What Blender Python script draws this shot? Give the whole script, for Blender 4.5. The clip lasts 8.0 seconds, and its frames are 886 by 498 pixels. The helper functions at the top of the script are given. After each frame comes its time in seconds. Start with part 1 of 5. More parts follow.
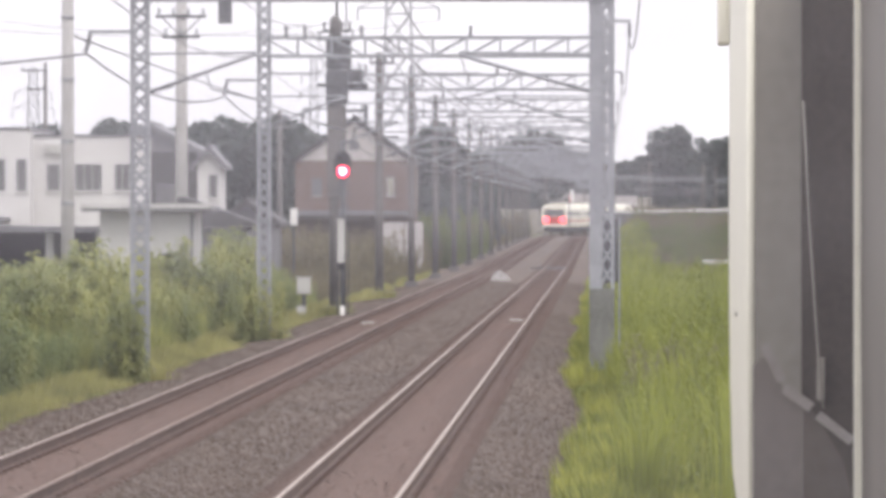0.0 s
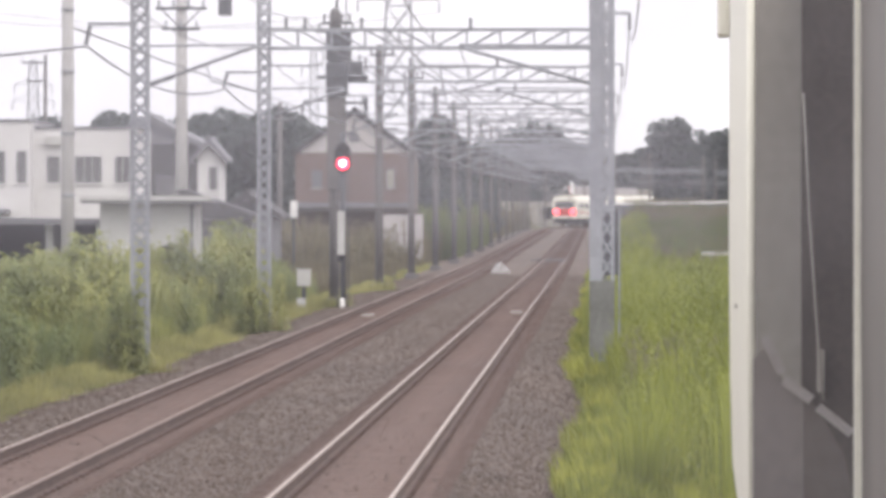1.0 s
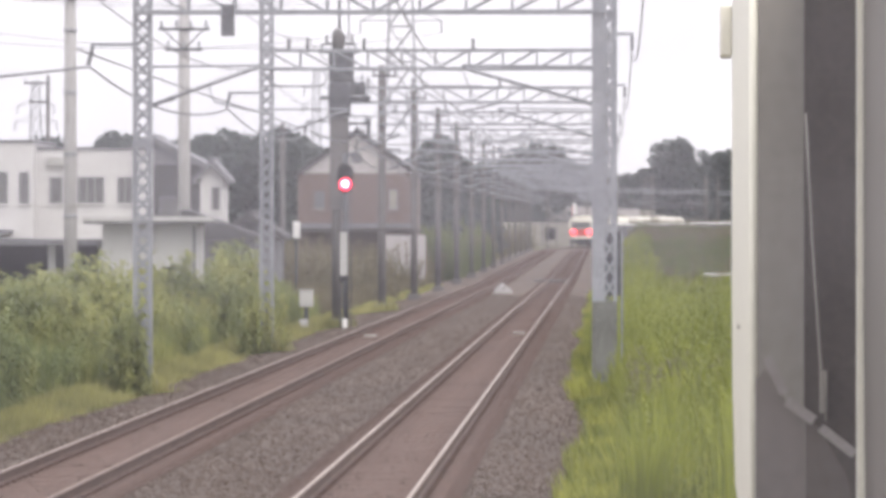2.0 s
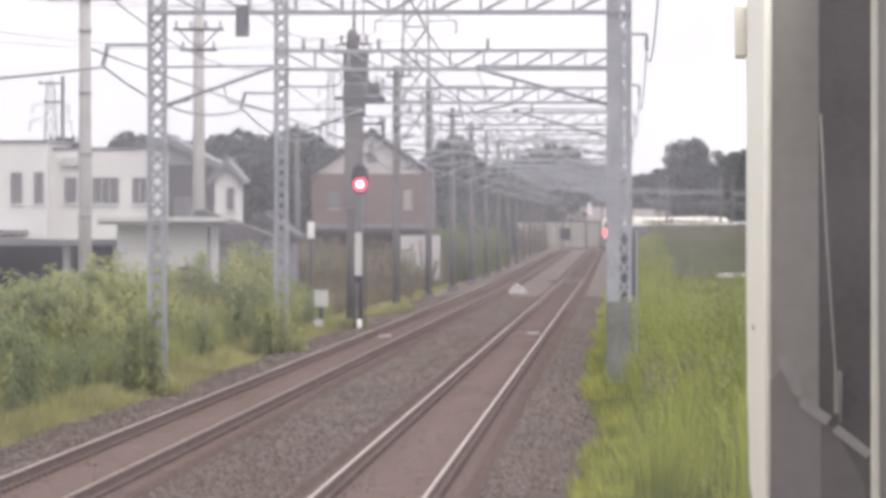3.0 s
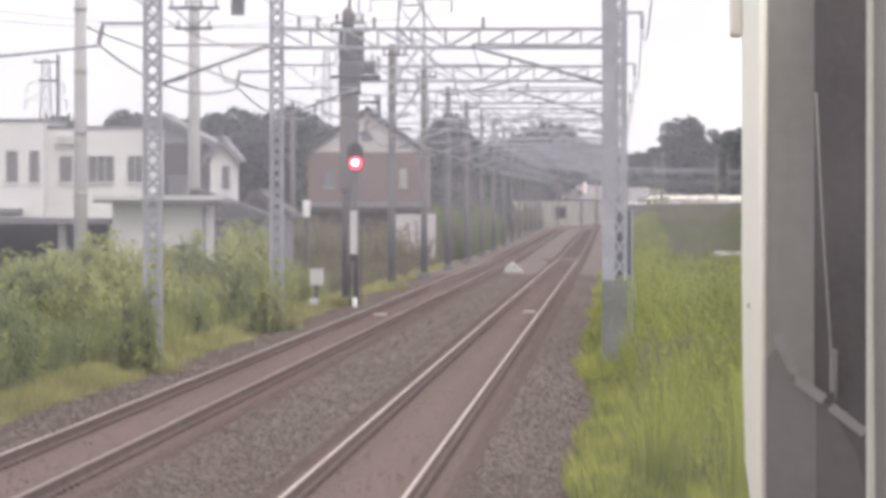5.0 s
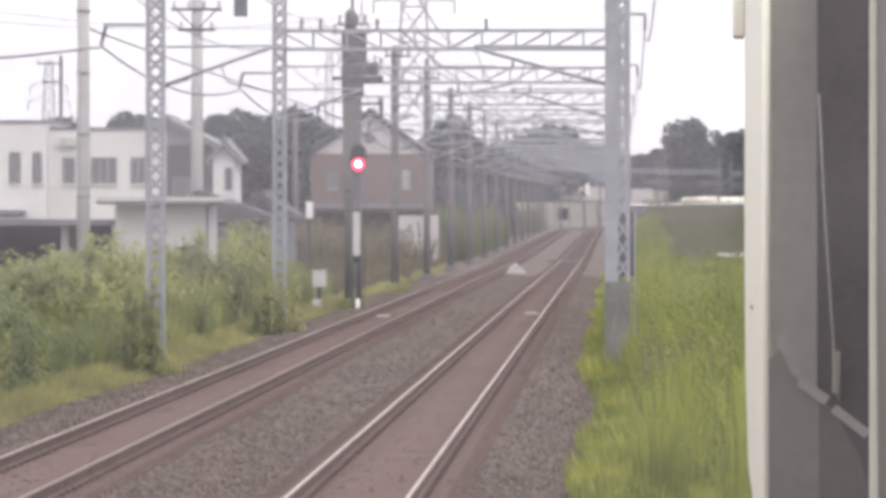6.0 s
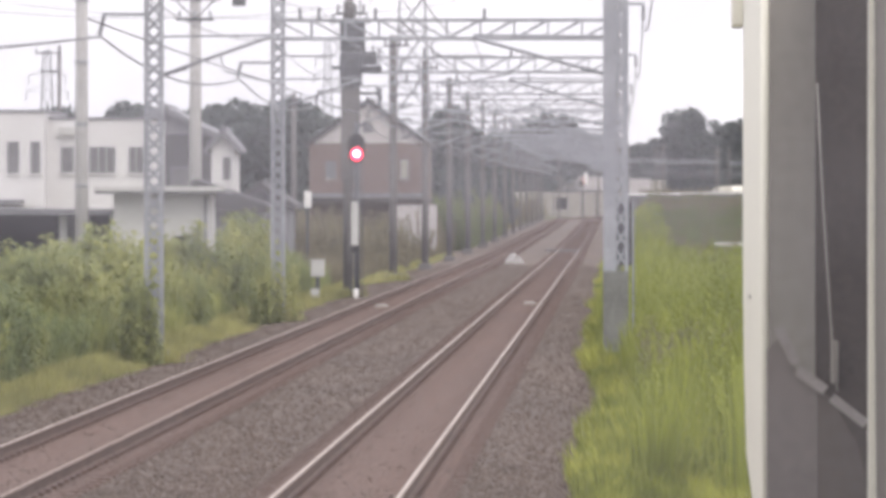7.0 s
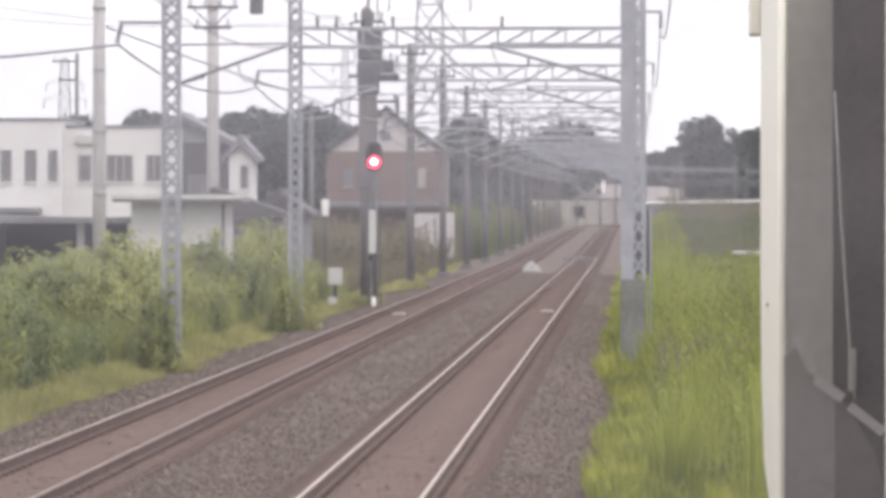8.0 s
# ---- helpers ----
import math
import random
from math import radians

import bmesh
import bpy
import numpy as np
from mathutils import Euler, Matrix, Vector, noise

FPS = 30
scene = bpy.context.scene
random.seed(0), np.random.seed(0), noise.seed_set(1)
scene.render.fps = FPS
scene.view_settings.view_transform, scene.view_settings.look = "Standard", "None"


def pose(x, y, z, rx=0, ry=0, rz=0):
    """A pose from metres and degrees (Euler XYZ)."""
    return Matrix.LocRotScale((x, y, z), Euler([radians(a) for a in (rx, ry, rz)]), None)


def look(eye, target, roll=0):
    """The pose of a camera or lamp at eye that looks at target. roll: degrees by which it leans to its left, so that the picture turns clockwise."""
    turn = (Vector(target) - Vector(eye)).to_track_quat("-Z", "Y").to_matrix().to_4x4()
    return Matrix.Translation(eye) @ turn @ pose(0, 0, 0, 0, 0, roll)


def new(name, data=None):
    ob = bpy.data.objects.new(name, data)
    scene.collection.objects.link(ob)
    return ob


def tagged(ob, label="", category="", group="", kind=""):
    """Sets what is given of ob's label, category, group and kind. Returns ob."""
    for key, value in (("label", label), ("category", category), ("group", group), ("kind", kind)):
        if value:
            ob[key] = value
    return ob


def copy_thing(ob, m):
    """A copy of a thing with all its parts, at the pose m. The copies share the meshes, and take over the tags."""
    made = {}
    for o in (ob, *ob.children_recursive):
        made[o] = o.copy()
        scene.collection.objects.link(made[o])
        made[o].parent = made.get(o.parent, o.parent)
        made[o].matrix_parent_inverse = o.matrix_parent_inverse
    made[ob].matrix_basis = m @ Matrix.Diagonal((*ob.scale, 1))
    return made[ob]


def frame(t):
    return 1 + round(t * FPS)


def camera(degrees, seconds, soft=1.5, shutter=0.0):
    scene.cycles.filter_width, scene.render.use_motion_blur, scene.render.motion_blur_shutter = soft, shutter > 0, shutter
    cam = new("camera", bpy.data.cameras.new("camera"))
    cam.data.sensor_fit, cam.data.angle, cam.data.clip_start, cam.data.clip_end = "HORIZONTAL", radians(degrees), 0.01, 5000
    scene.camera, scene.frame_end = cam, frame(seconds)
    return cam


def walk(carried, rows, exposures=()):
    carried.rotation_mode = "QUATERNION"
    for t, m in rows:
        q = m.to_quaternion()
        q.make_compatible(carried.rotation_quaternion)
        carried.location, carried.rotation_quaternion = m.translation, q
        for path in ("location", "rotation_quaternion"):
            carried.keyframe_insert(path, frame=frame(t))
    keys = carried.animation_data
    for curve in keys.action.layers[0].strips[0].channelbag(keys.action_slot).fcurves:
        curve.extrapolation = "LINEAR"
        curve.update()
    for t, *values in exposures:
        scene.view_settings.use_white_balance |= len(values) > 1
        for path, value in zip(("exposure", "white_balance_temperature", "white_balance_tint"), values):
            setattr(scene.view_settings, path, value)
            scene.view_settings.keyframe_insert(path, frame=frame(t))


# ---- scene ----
import collections

EYE = (0.0, 0.0, 2.64)          # rail tops are z = 0, the tracks run along +y
cam = camera(9.0, 8.0, soft=4.1, shutter=0.5)


def aim(yaw, pitch, roll=0.0):
    """Camera pose: yaw in degrees to the left of +y, pitch in degrees above level."""
    return pose(*EYE, 90 + pitch, 0, yaw) @ pose(0, 0, 0, 0, 0, roll)


PATH = [
    (0, 1.5008, -0.2991),
    (0.1, 1.5365, -0.2433),
    (0.2, 1.5422, -0.2030),
    (0.3, 1.4962, -0.2088),
    (0.4, 1.5192, -0.3641),
    (0.5, 1.5572, -0.3422),
    (0.6, 1.5595, -0.3583),
    (0.7, 1.5422, -0.3181),
    (0.8, 1.5767, -0.3526),
    (0.9, 1.5250, -0.3411),
    (1, 1.5008, -0.3796),
    (1.1, 1.5192, -0.3468),
    (1.2, 1.4675, -0.3296),
    (1.3, 1.5307, -0.2720),
    (1.4, 1.5939, -0.2260),
    (1.5, 1.4997, -0.1628),
    (1.6, 1.5307, -0.1225),
    (1.7, 1.5255, -0.1737),
    (2.8, 1.6014, -0.1484),
    (2.9, 1.6801, -0.2145),
    (3, 1.6761, -0.1656),
    (3.1, 1.6399, -0.1858),
    (3.2, 1.6284, -0.2088),
    (3.3, 1.6687, -0.1570),
    (3.4, 1.6744, -0.1168),
    (3.5, 1.6301, -0.1915),
    (3.6, 1.6457, -0.0650),
    (3.7, 1.6859, -0.0017),
    (3.8, 1.6572, -0.0017),
    (3.9, 1.6687, -0.0132),
    (4, 1.6244, -0.0765),
    (4.1, 1.6054, -0.1110),
    (4.2, 1.6227, -0.0822),
    (4.3, 1.5077, -0.2088),
    (4.4, 1.5135, -0.2548),
    (4.5, 1.4807, -0.2490),
    (4.6, 1.3640, -0.3008),
    (4.7, 1.3755, -0.2720),
    (4.8, 1.4330, -0.3353),
    (4.9, 1.5020, -0.4446),
    (5, 1.6301, -0.3842),
    (5.1, 1.6112, -0.3641),
    (5.2, 1.6043, -0.3957),
    (6.3, 1.6991, -0.3641),
    (6.4, 1.7089, -0.4101),
    (6.5, 1.6962, -0.5165),
    (6.6, 1.6629, -0.3813),
    (6.7, 1.6629, -0.4273),
    (6.8, 1.7319, -0.4331),
    (6.9, 1.6457, -0.4216),
    (7, 1.6416, -0.4762),
    (7.1, 1.6572, -0.5079),
    (7.2, 1.7089, -0.5079),
    (7.3, 1.7548, -0.5021),
    (7.4, 1.7893, -0.5021),
    (7.5, 1.7566, -0.4935),
    (7.6, 1.7778, -0.4561),
    (7.7, 1.8353, -0.4618),
    (7.8, 1.8468, -0.4733),
    (7.9, 1.8583, -0.4331),
    (8, 1.8198, -0.3928),
]
EXPOSURE = 1.03
walk(cam, [(t, aim(a, b)) for t, a, b in PATH], [(t, EXPOSURE + e, 6640, 10) for t, e in ((0.0, 0.0), (1.5, 0.0), (3.5, -0.04), (4.5, -0.10), (5.0, -0.01), (6.5, 0.0), (8.0, 0.0))])


# ---- light: an overcast evening sky ----
world = bpy.data.worlds.new("sky")
scene.world = world
world.use_nodes = True
wn, wl = world.node_tree.nodes, world.node_tree.links
wn.clear()
w_out = wn.new("ShaderNodeOutputWorld")
w_bg = wn.new("ShaderNodeBackground")
w_sky = wn.new("ShaderNodeTexSky")
w_sky.sky_type = "NISHITA"
w_sky.sun_disc = False
w_sky.sun_elevation = radians(28)
w_sky.sun_rotation = radians(150)
w_sky.dust_density = 3.0
w_hsv = wn.new("ShaderNodeHueSaturation")
w_hsv.inputs["Saturation"].default_value = 0.25
w_hsv.inputs["Value"].default_value = 0.06
w_co = wn.new("ShaderNodeTexCoord")
w_map = wn.new("ShaderNodeMapping")
w_map.inputs["Scale"].default_value = (5, 5, 16)
w_noise = wn.new("ShaderNodeTexNoise")
w_noise.inputs["Scale"].default_value = 1.6
w_noise.inputs["Detail"].default_value = 5
w_ramp = wn.new("ShaderNodeValToRGB")
w_ramp.color_ramp.elements[0].position, w_ramp.color_ramp.elements[0].color = 0.35, (0.80, 0.79, 0.87, 1)
w_ramp.color_ramp.elements[1].position, w_ramp.color_ramp.elements[1].color = 0.68, (0.96, 0.94, 0.98, 1)
w_mix = wn.new("ShaderNodeMix")
w_mix.data_type = "RGBA"
w_mix.inputs["Factor"].default_value = 0.85
wl.new(w_co.outputs["Generated"], w_map.inputs["Vector"])
wl.new(w_map.outputs["Vector"], w_noise.inputs["Vector"])
wl.new(w_noise.outputs["Fac"], w_ramp.inputs["Fac"])
wl.new(w_sky.outputs["Color"], w_hsv.inputs["Color"])
wl.new(w_hsv.outputs["Color"], w_mix.inputs["A"])
wl.new(w_ramp.outputs["Color"], w_mix.inputs["B"])
# an overcast sky is dimmer at the horizon than overhead
w_xyz = wn.new("ShaderNodeSeparateXYZ")
w_lift = wn.new("ShaderNodeMapRange")
w_lift.inputs["To Min"].default_value, w_lift.inputs["To Max"].default_value = 0.79, 1.36
wl.new(w_co.outputs["Generated"], w_xyz.inputs["Vector"])
wl.new(w_xyz.outputs["Z"], w_lift.inputs["Value"])
wl.new(w_lift.outputs["Result"], w_bg.inputs["Strength"])
wl.new(w_mix.outputs["Result"], w_bg.inputs["Color"])
wl.new(w_bg.outputs["Background"], w_out.inputs["Surface"])
sun = new("sun", bpy.data.lights.new("sun", "SUN"))
sun.data.energy, sun.data.angle, sun.data.color = 0.7, radians(30), (1.0, 0.94, 0.86)
sun.matrix_world = look((30, -40, 60), (0, 0, 0))


# ---- materials ----


def mat(name, a, b=None, rough=0.8, metal=0.0, scale=3.0, fine=40.0, bump=0.15, spread=0.0, stretch=(1, 1, 1), glow=None, power=0.0, through_light=0.0, long=1.0, lo=0.36, hi=0.62):
    """A surface that varies between two colours at a coarse and a fine scale; spread varies it from piece to piece."""
    m = bpy.data.materials.new(name)
    m.use_nodes = True
    n, k = m.node_tree.nodes, m.node_tree.links
    p = n["Principled BSDF"]
    b = b or tuple(c * 0.8 for c in a)
    co = n.new("ShaderNodeTexCoord")
    mp = n.new("ShaderNodeMapping")
    mp.inputs["Scale"].default_value = stretch
    k.new(co.outputs["Object"], mp.inputs["Vector"])
    big, small = n.new("ShaderNodeTexNoise"), n.new("ShaderNodeTexNoise")
    big.inputs["Scale"].default_value, small.inputs["Scale"].default_value = scale, fine
    big.inputs["Detail"].default_value, small.inputs["Detail"].default_value = 4, 3
    mq = n.new("ShaderNodeMapping")
    mq.inputs["Scale"].default_value = (1, long, 1)
    k.new(mp.outputs["Vector"], mq.inputs["Vector"])
    k.new(mq.outputs["Vector"], big.inputs["Vector"])
    k.new(mp.outputs["Vector"], small.inputs["Vector"])
    avg = n.new("ShaderNodeMath")
    avg.operation = "MULTIPLY_ADD"
    avg.inputs[1].default_value = 0.55
    half = n.new("ShaderNodeMath")
    half.operation = "MULTIPLY"
    half.inputs[1].default_value = 0.45
    k.new(small.outputs["Fac"], half.inputs[0])
    k.new(big.outputs["Fac"], avg.inputs[0])
    k.new(half.outputs[0], avg.inputs[2])
    ramp = n.new("ShaderNodeValToRGB")
    ramp.color_ramp.elements[0].position, ramp.color_ramp.elements[0].color = lo, (*b, 1)
    ramp.color_ramp.elements[1].position, ramp.color_ramp.elements[1].color = hi, (*a, 1)
    k.new(avg.outputs[0], ramp.inputs["Fac"])
    col = ramp.outputs["Color"]
    if spread:
        geo = n.new("ShaderNodeNewGeometry")
        hsv = n.new("ShaderNodeHueSaturation")
        rng = n.new("ShaderNodeMapRange")
        rng.inputs["To Min"].default_value, rng.inputs["To Max"].default_value = 1 - spread, 1 + spread
        k.new(geo.outputs["Random Per Island"], rng.inputs["Value"])
        k.new(rng.outputs["Result"], hsv.inputs["Value"])
        k.new(col, hsv.inputs["Color"])
        col = hsv.outputs["Color"]
    k.new(col, p.inputs["Base Color"])
    p.inputs["Roughness"].default_value, p.inputs["Metallic"].default_value = rough, metal
    if bump:
        bp = n.new("ShaderNodeBump")
        bp.inputs["Strength"].default_value, bp.inputs["Distance"].default_value = bump, 0.02
        k.new(small.outputs["Fac"], bp.inputs["Height"])
        k.new(bp.outputs["Normal"], p.inputs["Normal"])
    if glow:
        p.inputs["Emission Color"].default_value, p.inputs["Emission Strength"].default_value = (*glow, 1), power
    if through_light:
        tr, ad = n.new("ShaderNodeBsdfTranslucent"), n.new("ShaderNodeMixShader")
        k.new(col, tr.inputs["Color"])
        ad.inputs[0].default_value = through_light
        k.new(p.outputs[0], ad.inputs[1])
        k.new(tr.outputs[0], ad.inputs[2])
        k.new(ad.outputs[0], n["Material Output"].inputs["Surface"])
    return m


STEEL = mat("galvanised_steel", (0.33, 0.345, 0.37), (0.20, 0.21, 0.235), 0.55, 0.3, 1.5, 30)
LOWER_STEEL = mat("stained_lower_steel", (0.17, 0.175, 0.16), (0.095, 0.10, 0.085), 0.75, 0.1, 1.2, 14)
DARK_STEEL = mat("weathered_dark_steel", (0.10, 0.105, 0.115), (0.05, 0.052, 0.06), 0.6, 0.2, 2, 30)
CONCRETE = mat("pole_concrete", (0.47, 0.46, 0.455), (0.36, 0.35, 0.345), 0.9, 0, 1.2, 25)
DARK_POLE = mat("sooty_concrete", (0.17, 0.16, 0.16), (0.10, 0.095, 0.095), 0.9, 0, 1.2, 25)
BALLAST = mat("grey_ballast", (0.098, 0.068, 0.051), (0.064, 0.044, 0.033), 0.95, 0, 0.4, 3.0, 0.6, stretch=(1, 0.3, 1), long=0.6, lo=0.40, hi=0.60)
STONE = mat("crushed_stone", (0.118, 0.088, 0.070), (0.080, 0.059, 0.046), 0.95, 0, 0.3, 1.5, 0.2, spread=0.16)
RUSTY = mat("rust_stained_ballast", (0.122, 0.066, 0.047), (0.066, 0.036, 0.026), 0.95, 0, 1.0, 12.0, 1.0, stretch=(1, 0.3, 1), long=0.2)
SLEEPER = mat("stained_sleeper", (0.115, 0.071, 0.055), (0.070, 0.043, 0.033), 0.9, 0, 1.5, 25)
RAIL_TOP = mat("polished_rail_head", (0.43, 0.36, 0.315), (0.33, 0.27, 0.23), 0.52, 0.7, 0.3, 6.0, 0.02)
RAIL_RUST = mat("rusty_rail", (0.12, 0.075, 0.058), (0.07, 0.043, 0.034), 0.85, 0.1, 2, 30)
RAIL_DULL = mat("dull_rail_head", (0.27, 0.205, 0.17), (0.19, 0.14, 0.115), 0.6, 0.4, 0.3, 6.0, 0.02)
EARTH = mat("grassy_earth", (0.115, 0.108, 0.062), (0.055, 0.062, 0.033), 0.95, 0, 0.25, 3.0, 0.6)
GRASS = mat("meadow_green_grass", (0.275, 0.305, 0.046), (0.125, 0.15, 0.024), 0.7, 0, 0.35, 0.9, 0, 0.08, through_light=0.4, long=0.3, lo=0.40, hi=0.60)
PALE_GRASS = mat("pale_yellow_grass", (0.36, 0.375, 0.070), (0.15, 0.175, 0.030), 0.7, 0, 0.7, 1.8, 0, 0.13, through_light=0.4, long=0.3, lo=0.42, hi=0.58)
DRY_GRASS = mat("dry_olive_grass", (0.40, 0.385, 0.15), (0.22, 0.225, 0.095), 0.7, 0, 0.6, 1.5, 0, 0.12, through_light=0.4, long=0.3)
WEED = mat("dull_green_weed", (0.33, 0.34, 0.112), (0.15, 0.185, 0.078), 0.7, 0, 0.5, 1.0, 0, 0.10, through_light=0.42, long=0.3, lo=0.40, hi=0.60)
BUSH = mat("dark_green_bush", (0.150, 0.175, 0.065), (0.075, 0.095, 0.038), 0.75, 0, 0.3, 1.5, 0, 0.2, through_light=0.35)
SCRUB = mat("dull_olive_scrub", (0.19, 0.165, 0.095), (0.10, 0.088, 0.052), 0.75, 0, 0.3, 1.5, 0, 0.2, through_light=0.3)
LEAF = mat("dark_tree_leaf", (0.105, 0.125, 0.118), (0.062, 0.078, 0.072), 0.7, 0, 0.15, 1.5, 0, 0.25, through_light=0.4)
BARK = mat("bark", (0.12, 0.09, 0.07), (0.06, 0.05, 0.04), 0.95, 0, 2, 20, 0.6)
WHITE_WALL = mat("off_white_render", (0.66, 0.65, 0.645), (0.56, 0.55, 0.545), 0.85, 0, 0.25, 8, 0.1)
CREAM_WALL = mat("pale_shed_wall", (0.52, 0.52, 0.50), (0.42, 0.42, 0.40), 0.85, 0, 0.6, 10, 0.1)
PALE_ROOF = mat("pale_sheet_roof", (0.27, 0.25, 0.24), (0.20, 0.185, 0.18), 0.8, 0, 0.4, 6)
GREY_ROOF = mat("grey_sheet_roof", (0.20, 0.20, 0.215), (0.13, 0.13, 0.14), 0.6, 0.1, 0.6, 12)
DARK_ROOF = mat("dark_tiled_roof", (0.085, 0.082, 0.086), (0.05, 0.048, 0.052), 0.8, 0, 0.8, 12, 0.4)
BROWN_WALL = mat("red_brown_cladding", (0.175, 0.132, 0.12), (0.14, 0.104, 0.095), 0.85, 0, 0.4, 9, 0.15)
GABLE = mat("pale_gable_render", (0.46, 0.435, 0.43), (0.37, 0.35, 0.35), 0.85, 0, 0.5, 10, 0.1)
GLASS = mat("window_glass", (0.17, 0.17, 0.172), (0.12, 0.12, 0.122), 0.25, 0, 1, 5, 0)
BLACK = mat("black_and_shaded_interior", (0.035, 0.035, 0.04), (0.02, 0.02, 0.022), 0.9, 0, 2, 20)
WHITE = mat("white_paint", (0.78, 0.77, 0.75), (0.66, 0.65, 0.63), 0.6, 0, 2, 20, 0.05)
CAR_WHITE = mat("cream_car_paint", (0.82, 0.80, 0.68), (0.73, 0.71, 0.60), 0.42, 0, 0.5, 12, 0.03)
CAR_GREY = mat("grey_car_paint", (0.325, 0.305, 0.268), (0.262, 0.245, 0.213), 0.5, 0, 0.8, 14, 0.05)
CAR_BROWN = mat("brown_grey_car_paint", (0.125, 0.106, 0.087), (0.090, 0.076, 0.062), 0.55, 0, 0.8, 14, 0.05)
BELLOWS = mat("gangway_bellows_fabric", (0.090, 0.074, 0.062), (0.058, 0.047, 0.039), 0.85, 0, 2, 25, 0.3)
APRON = mat("worn_apron_metal", (0.40, 0.37, 0.345), (0.30, 0.275, 0.255), 0.6, 0.1, 2, 20, 0.1)
APRON_DARK = mat("worn_dark_apron_metal", (0.215, 0.19, 0.172), (0.165, 0.145, 0.13), 0.6, 0, 1.5, 16, 0.08)
RUBBER = mat("black_rubber", (0.03, 0.03, 0.032), (0.02, 0.02, 0.02), 0.8, 0, 2, 20)
# stripe red, strengthened to carry the tail-light bloom on the rear face
STRIPE_BLOOM = mat("red_stripe_and_bloom", (0.55, 0.07, 0.06), (0.48, 0.06, 0.05), 0.5, 0, 1, 10, 0)
TAIL_RED = mat("tail_light_red", (0.8, 0.03, 0.04), glow=(1.0, 0.07, 0.09), power=3.2, bump=0)
SIGNAL_RED = mat("signal_lens_red", (0.8, 0.05, 0.08), glow=(1.0, 0.03, 0.09), power=2.6, bump=0)
SIGNAL_CORE = mat("signal_lamp_core", (0.9, 0.6, 0.6), glow=(1.0, 0.62, 0.62), power=7.0, bump=0)
PALE_POLE = mat("pale_post_concrete", (0.17, 0.16, 0.15), (0.12, 0.114, 0.108), 0.9, 0, 1.2, 25)
WIRE = mat("wire_grey", (0.16, 0.165, 0.18), (0.11, 0.115, 0.125), 0.6, 0.3, 2, 20, 0)
PYLON = mat("pylon_steel", (0.42, 0.43, 0.46), (0.36, 0.37, 0.40), 0.6, 0.2, 0.5, 5, 0)


def haze_glass():
    """Clear glass with the distance haze painted on as a translucent veil: thin below, thicker above and to one side.
    """
    m = bpy.data.materials.new("haze_glass")
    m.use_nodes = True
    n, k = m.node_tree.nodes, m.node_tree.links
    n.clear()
    out, clear, veil, mix = n.new("ShaderNodeOutputMaterial"), n.new("ShaderNodeBsdfTransparent"), n.new("ShaderNodeBsdfTranslucent"), n.new("ShaderNodeMixShader")
    veil.inputs["Color"].default_value = (0.87, 0.86, 0.94, 1)
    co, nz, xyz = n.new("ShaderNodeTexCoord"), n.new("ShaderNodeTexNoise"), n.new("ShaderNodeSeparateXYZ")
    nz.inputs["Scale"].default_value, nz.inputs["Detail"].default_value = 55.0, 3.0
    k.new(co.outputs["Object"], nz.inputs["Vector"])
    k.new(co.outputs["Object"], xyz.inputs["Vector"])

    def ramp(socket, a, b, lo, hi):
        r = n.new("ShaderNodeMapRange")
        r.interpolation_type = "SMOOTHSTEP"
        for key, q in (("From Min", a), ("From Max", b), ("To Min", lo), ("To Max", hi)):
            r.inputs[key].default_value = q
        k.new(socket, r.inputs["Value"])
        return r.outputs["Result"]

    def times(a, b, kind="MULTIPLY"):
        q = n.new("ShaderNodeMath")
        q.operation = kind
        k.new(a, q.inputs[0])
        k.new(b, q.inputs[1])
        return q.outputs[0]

    # painted haze: densest over the far view, faded out towards the right
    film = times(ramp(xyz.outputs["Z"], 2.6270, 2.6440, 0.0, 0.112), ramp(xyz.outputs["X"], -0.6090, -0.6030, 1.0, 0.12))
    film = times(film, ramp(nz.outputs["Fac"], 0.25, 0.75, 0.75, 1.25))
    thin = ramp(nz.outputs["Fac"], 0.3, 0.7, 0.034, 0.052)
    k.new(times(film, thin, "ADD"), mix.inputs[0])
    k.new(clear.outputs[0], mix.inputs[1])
    k.new(veil.outputs[0], mix.inputs[2])
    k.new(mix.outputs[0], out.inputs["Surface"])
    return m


HAZE_GLASS = haze_glass()


# ---- mesh helpers ----


def thing(name, label, category, at=(0, 0, 0), rz=0.0, group="", kind=""):
    ob = new(name)
    ob.matrix_world = pose(*at, 0, 0, rz)
    return tagged(ob, label, category, group, kind)


def part(name, bm, material, parent, label="", kind=""):
    """Links a bmesh as one mesh object under a thing or a part."""
    me = bpy.data.meshes.new(name)
    bm.to_mesh(me)
    bm.free()
    for m in material if isinstance(material, (list, tuple)) else (material,):
        me.materials.append(m)
    ob = new(name, me)
    ob.parent = parent
    return tagged(ob, label, "", "", kind)


def again(name, ob, parent, m):
    """One more part on the mesh of ob."""
    o = new(name, ob.data)
    o.parent = parent
    o.matrix_local = m
    return o


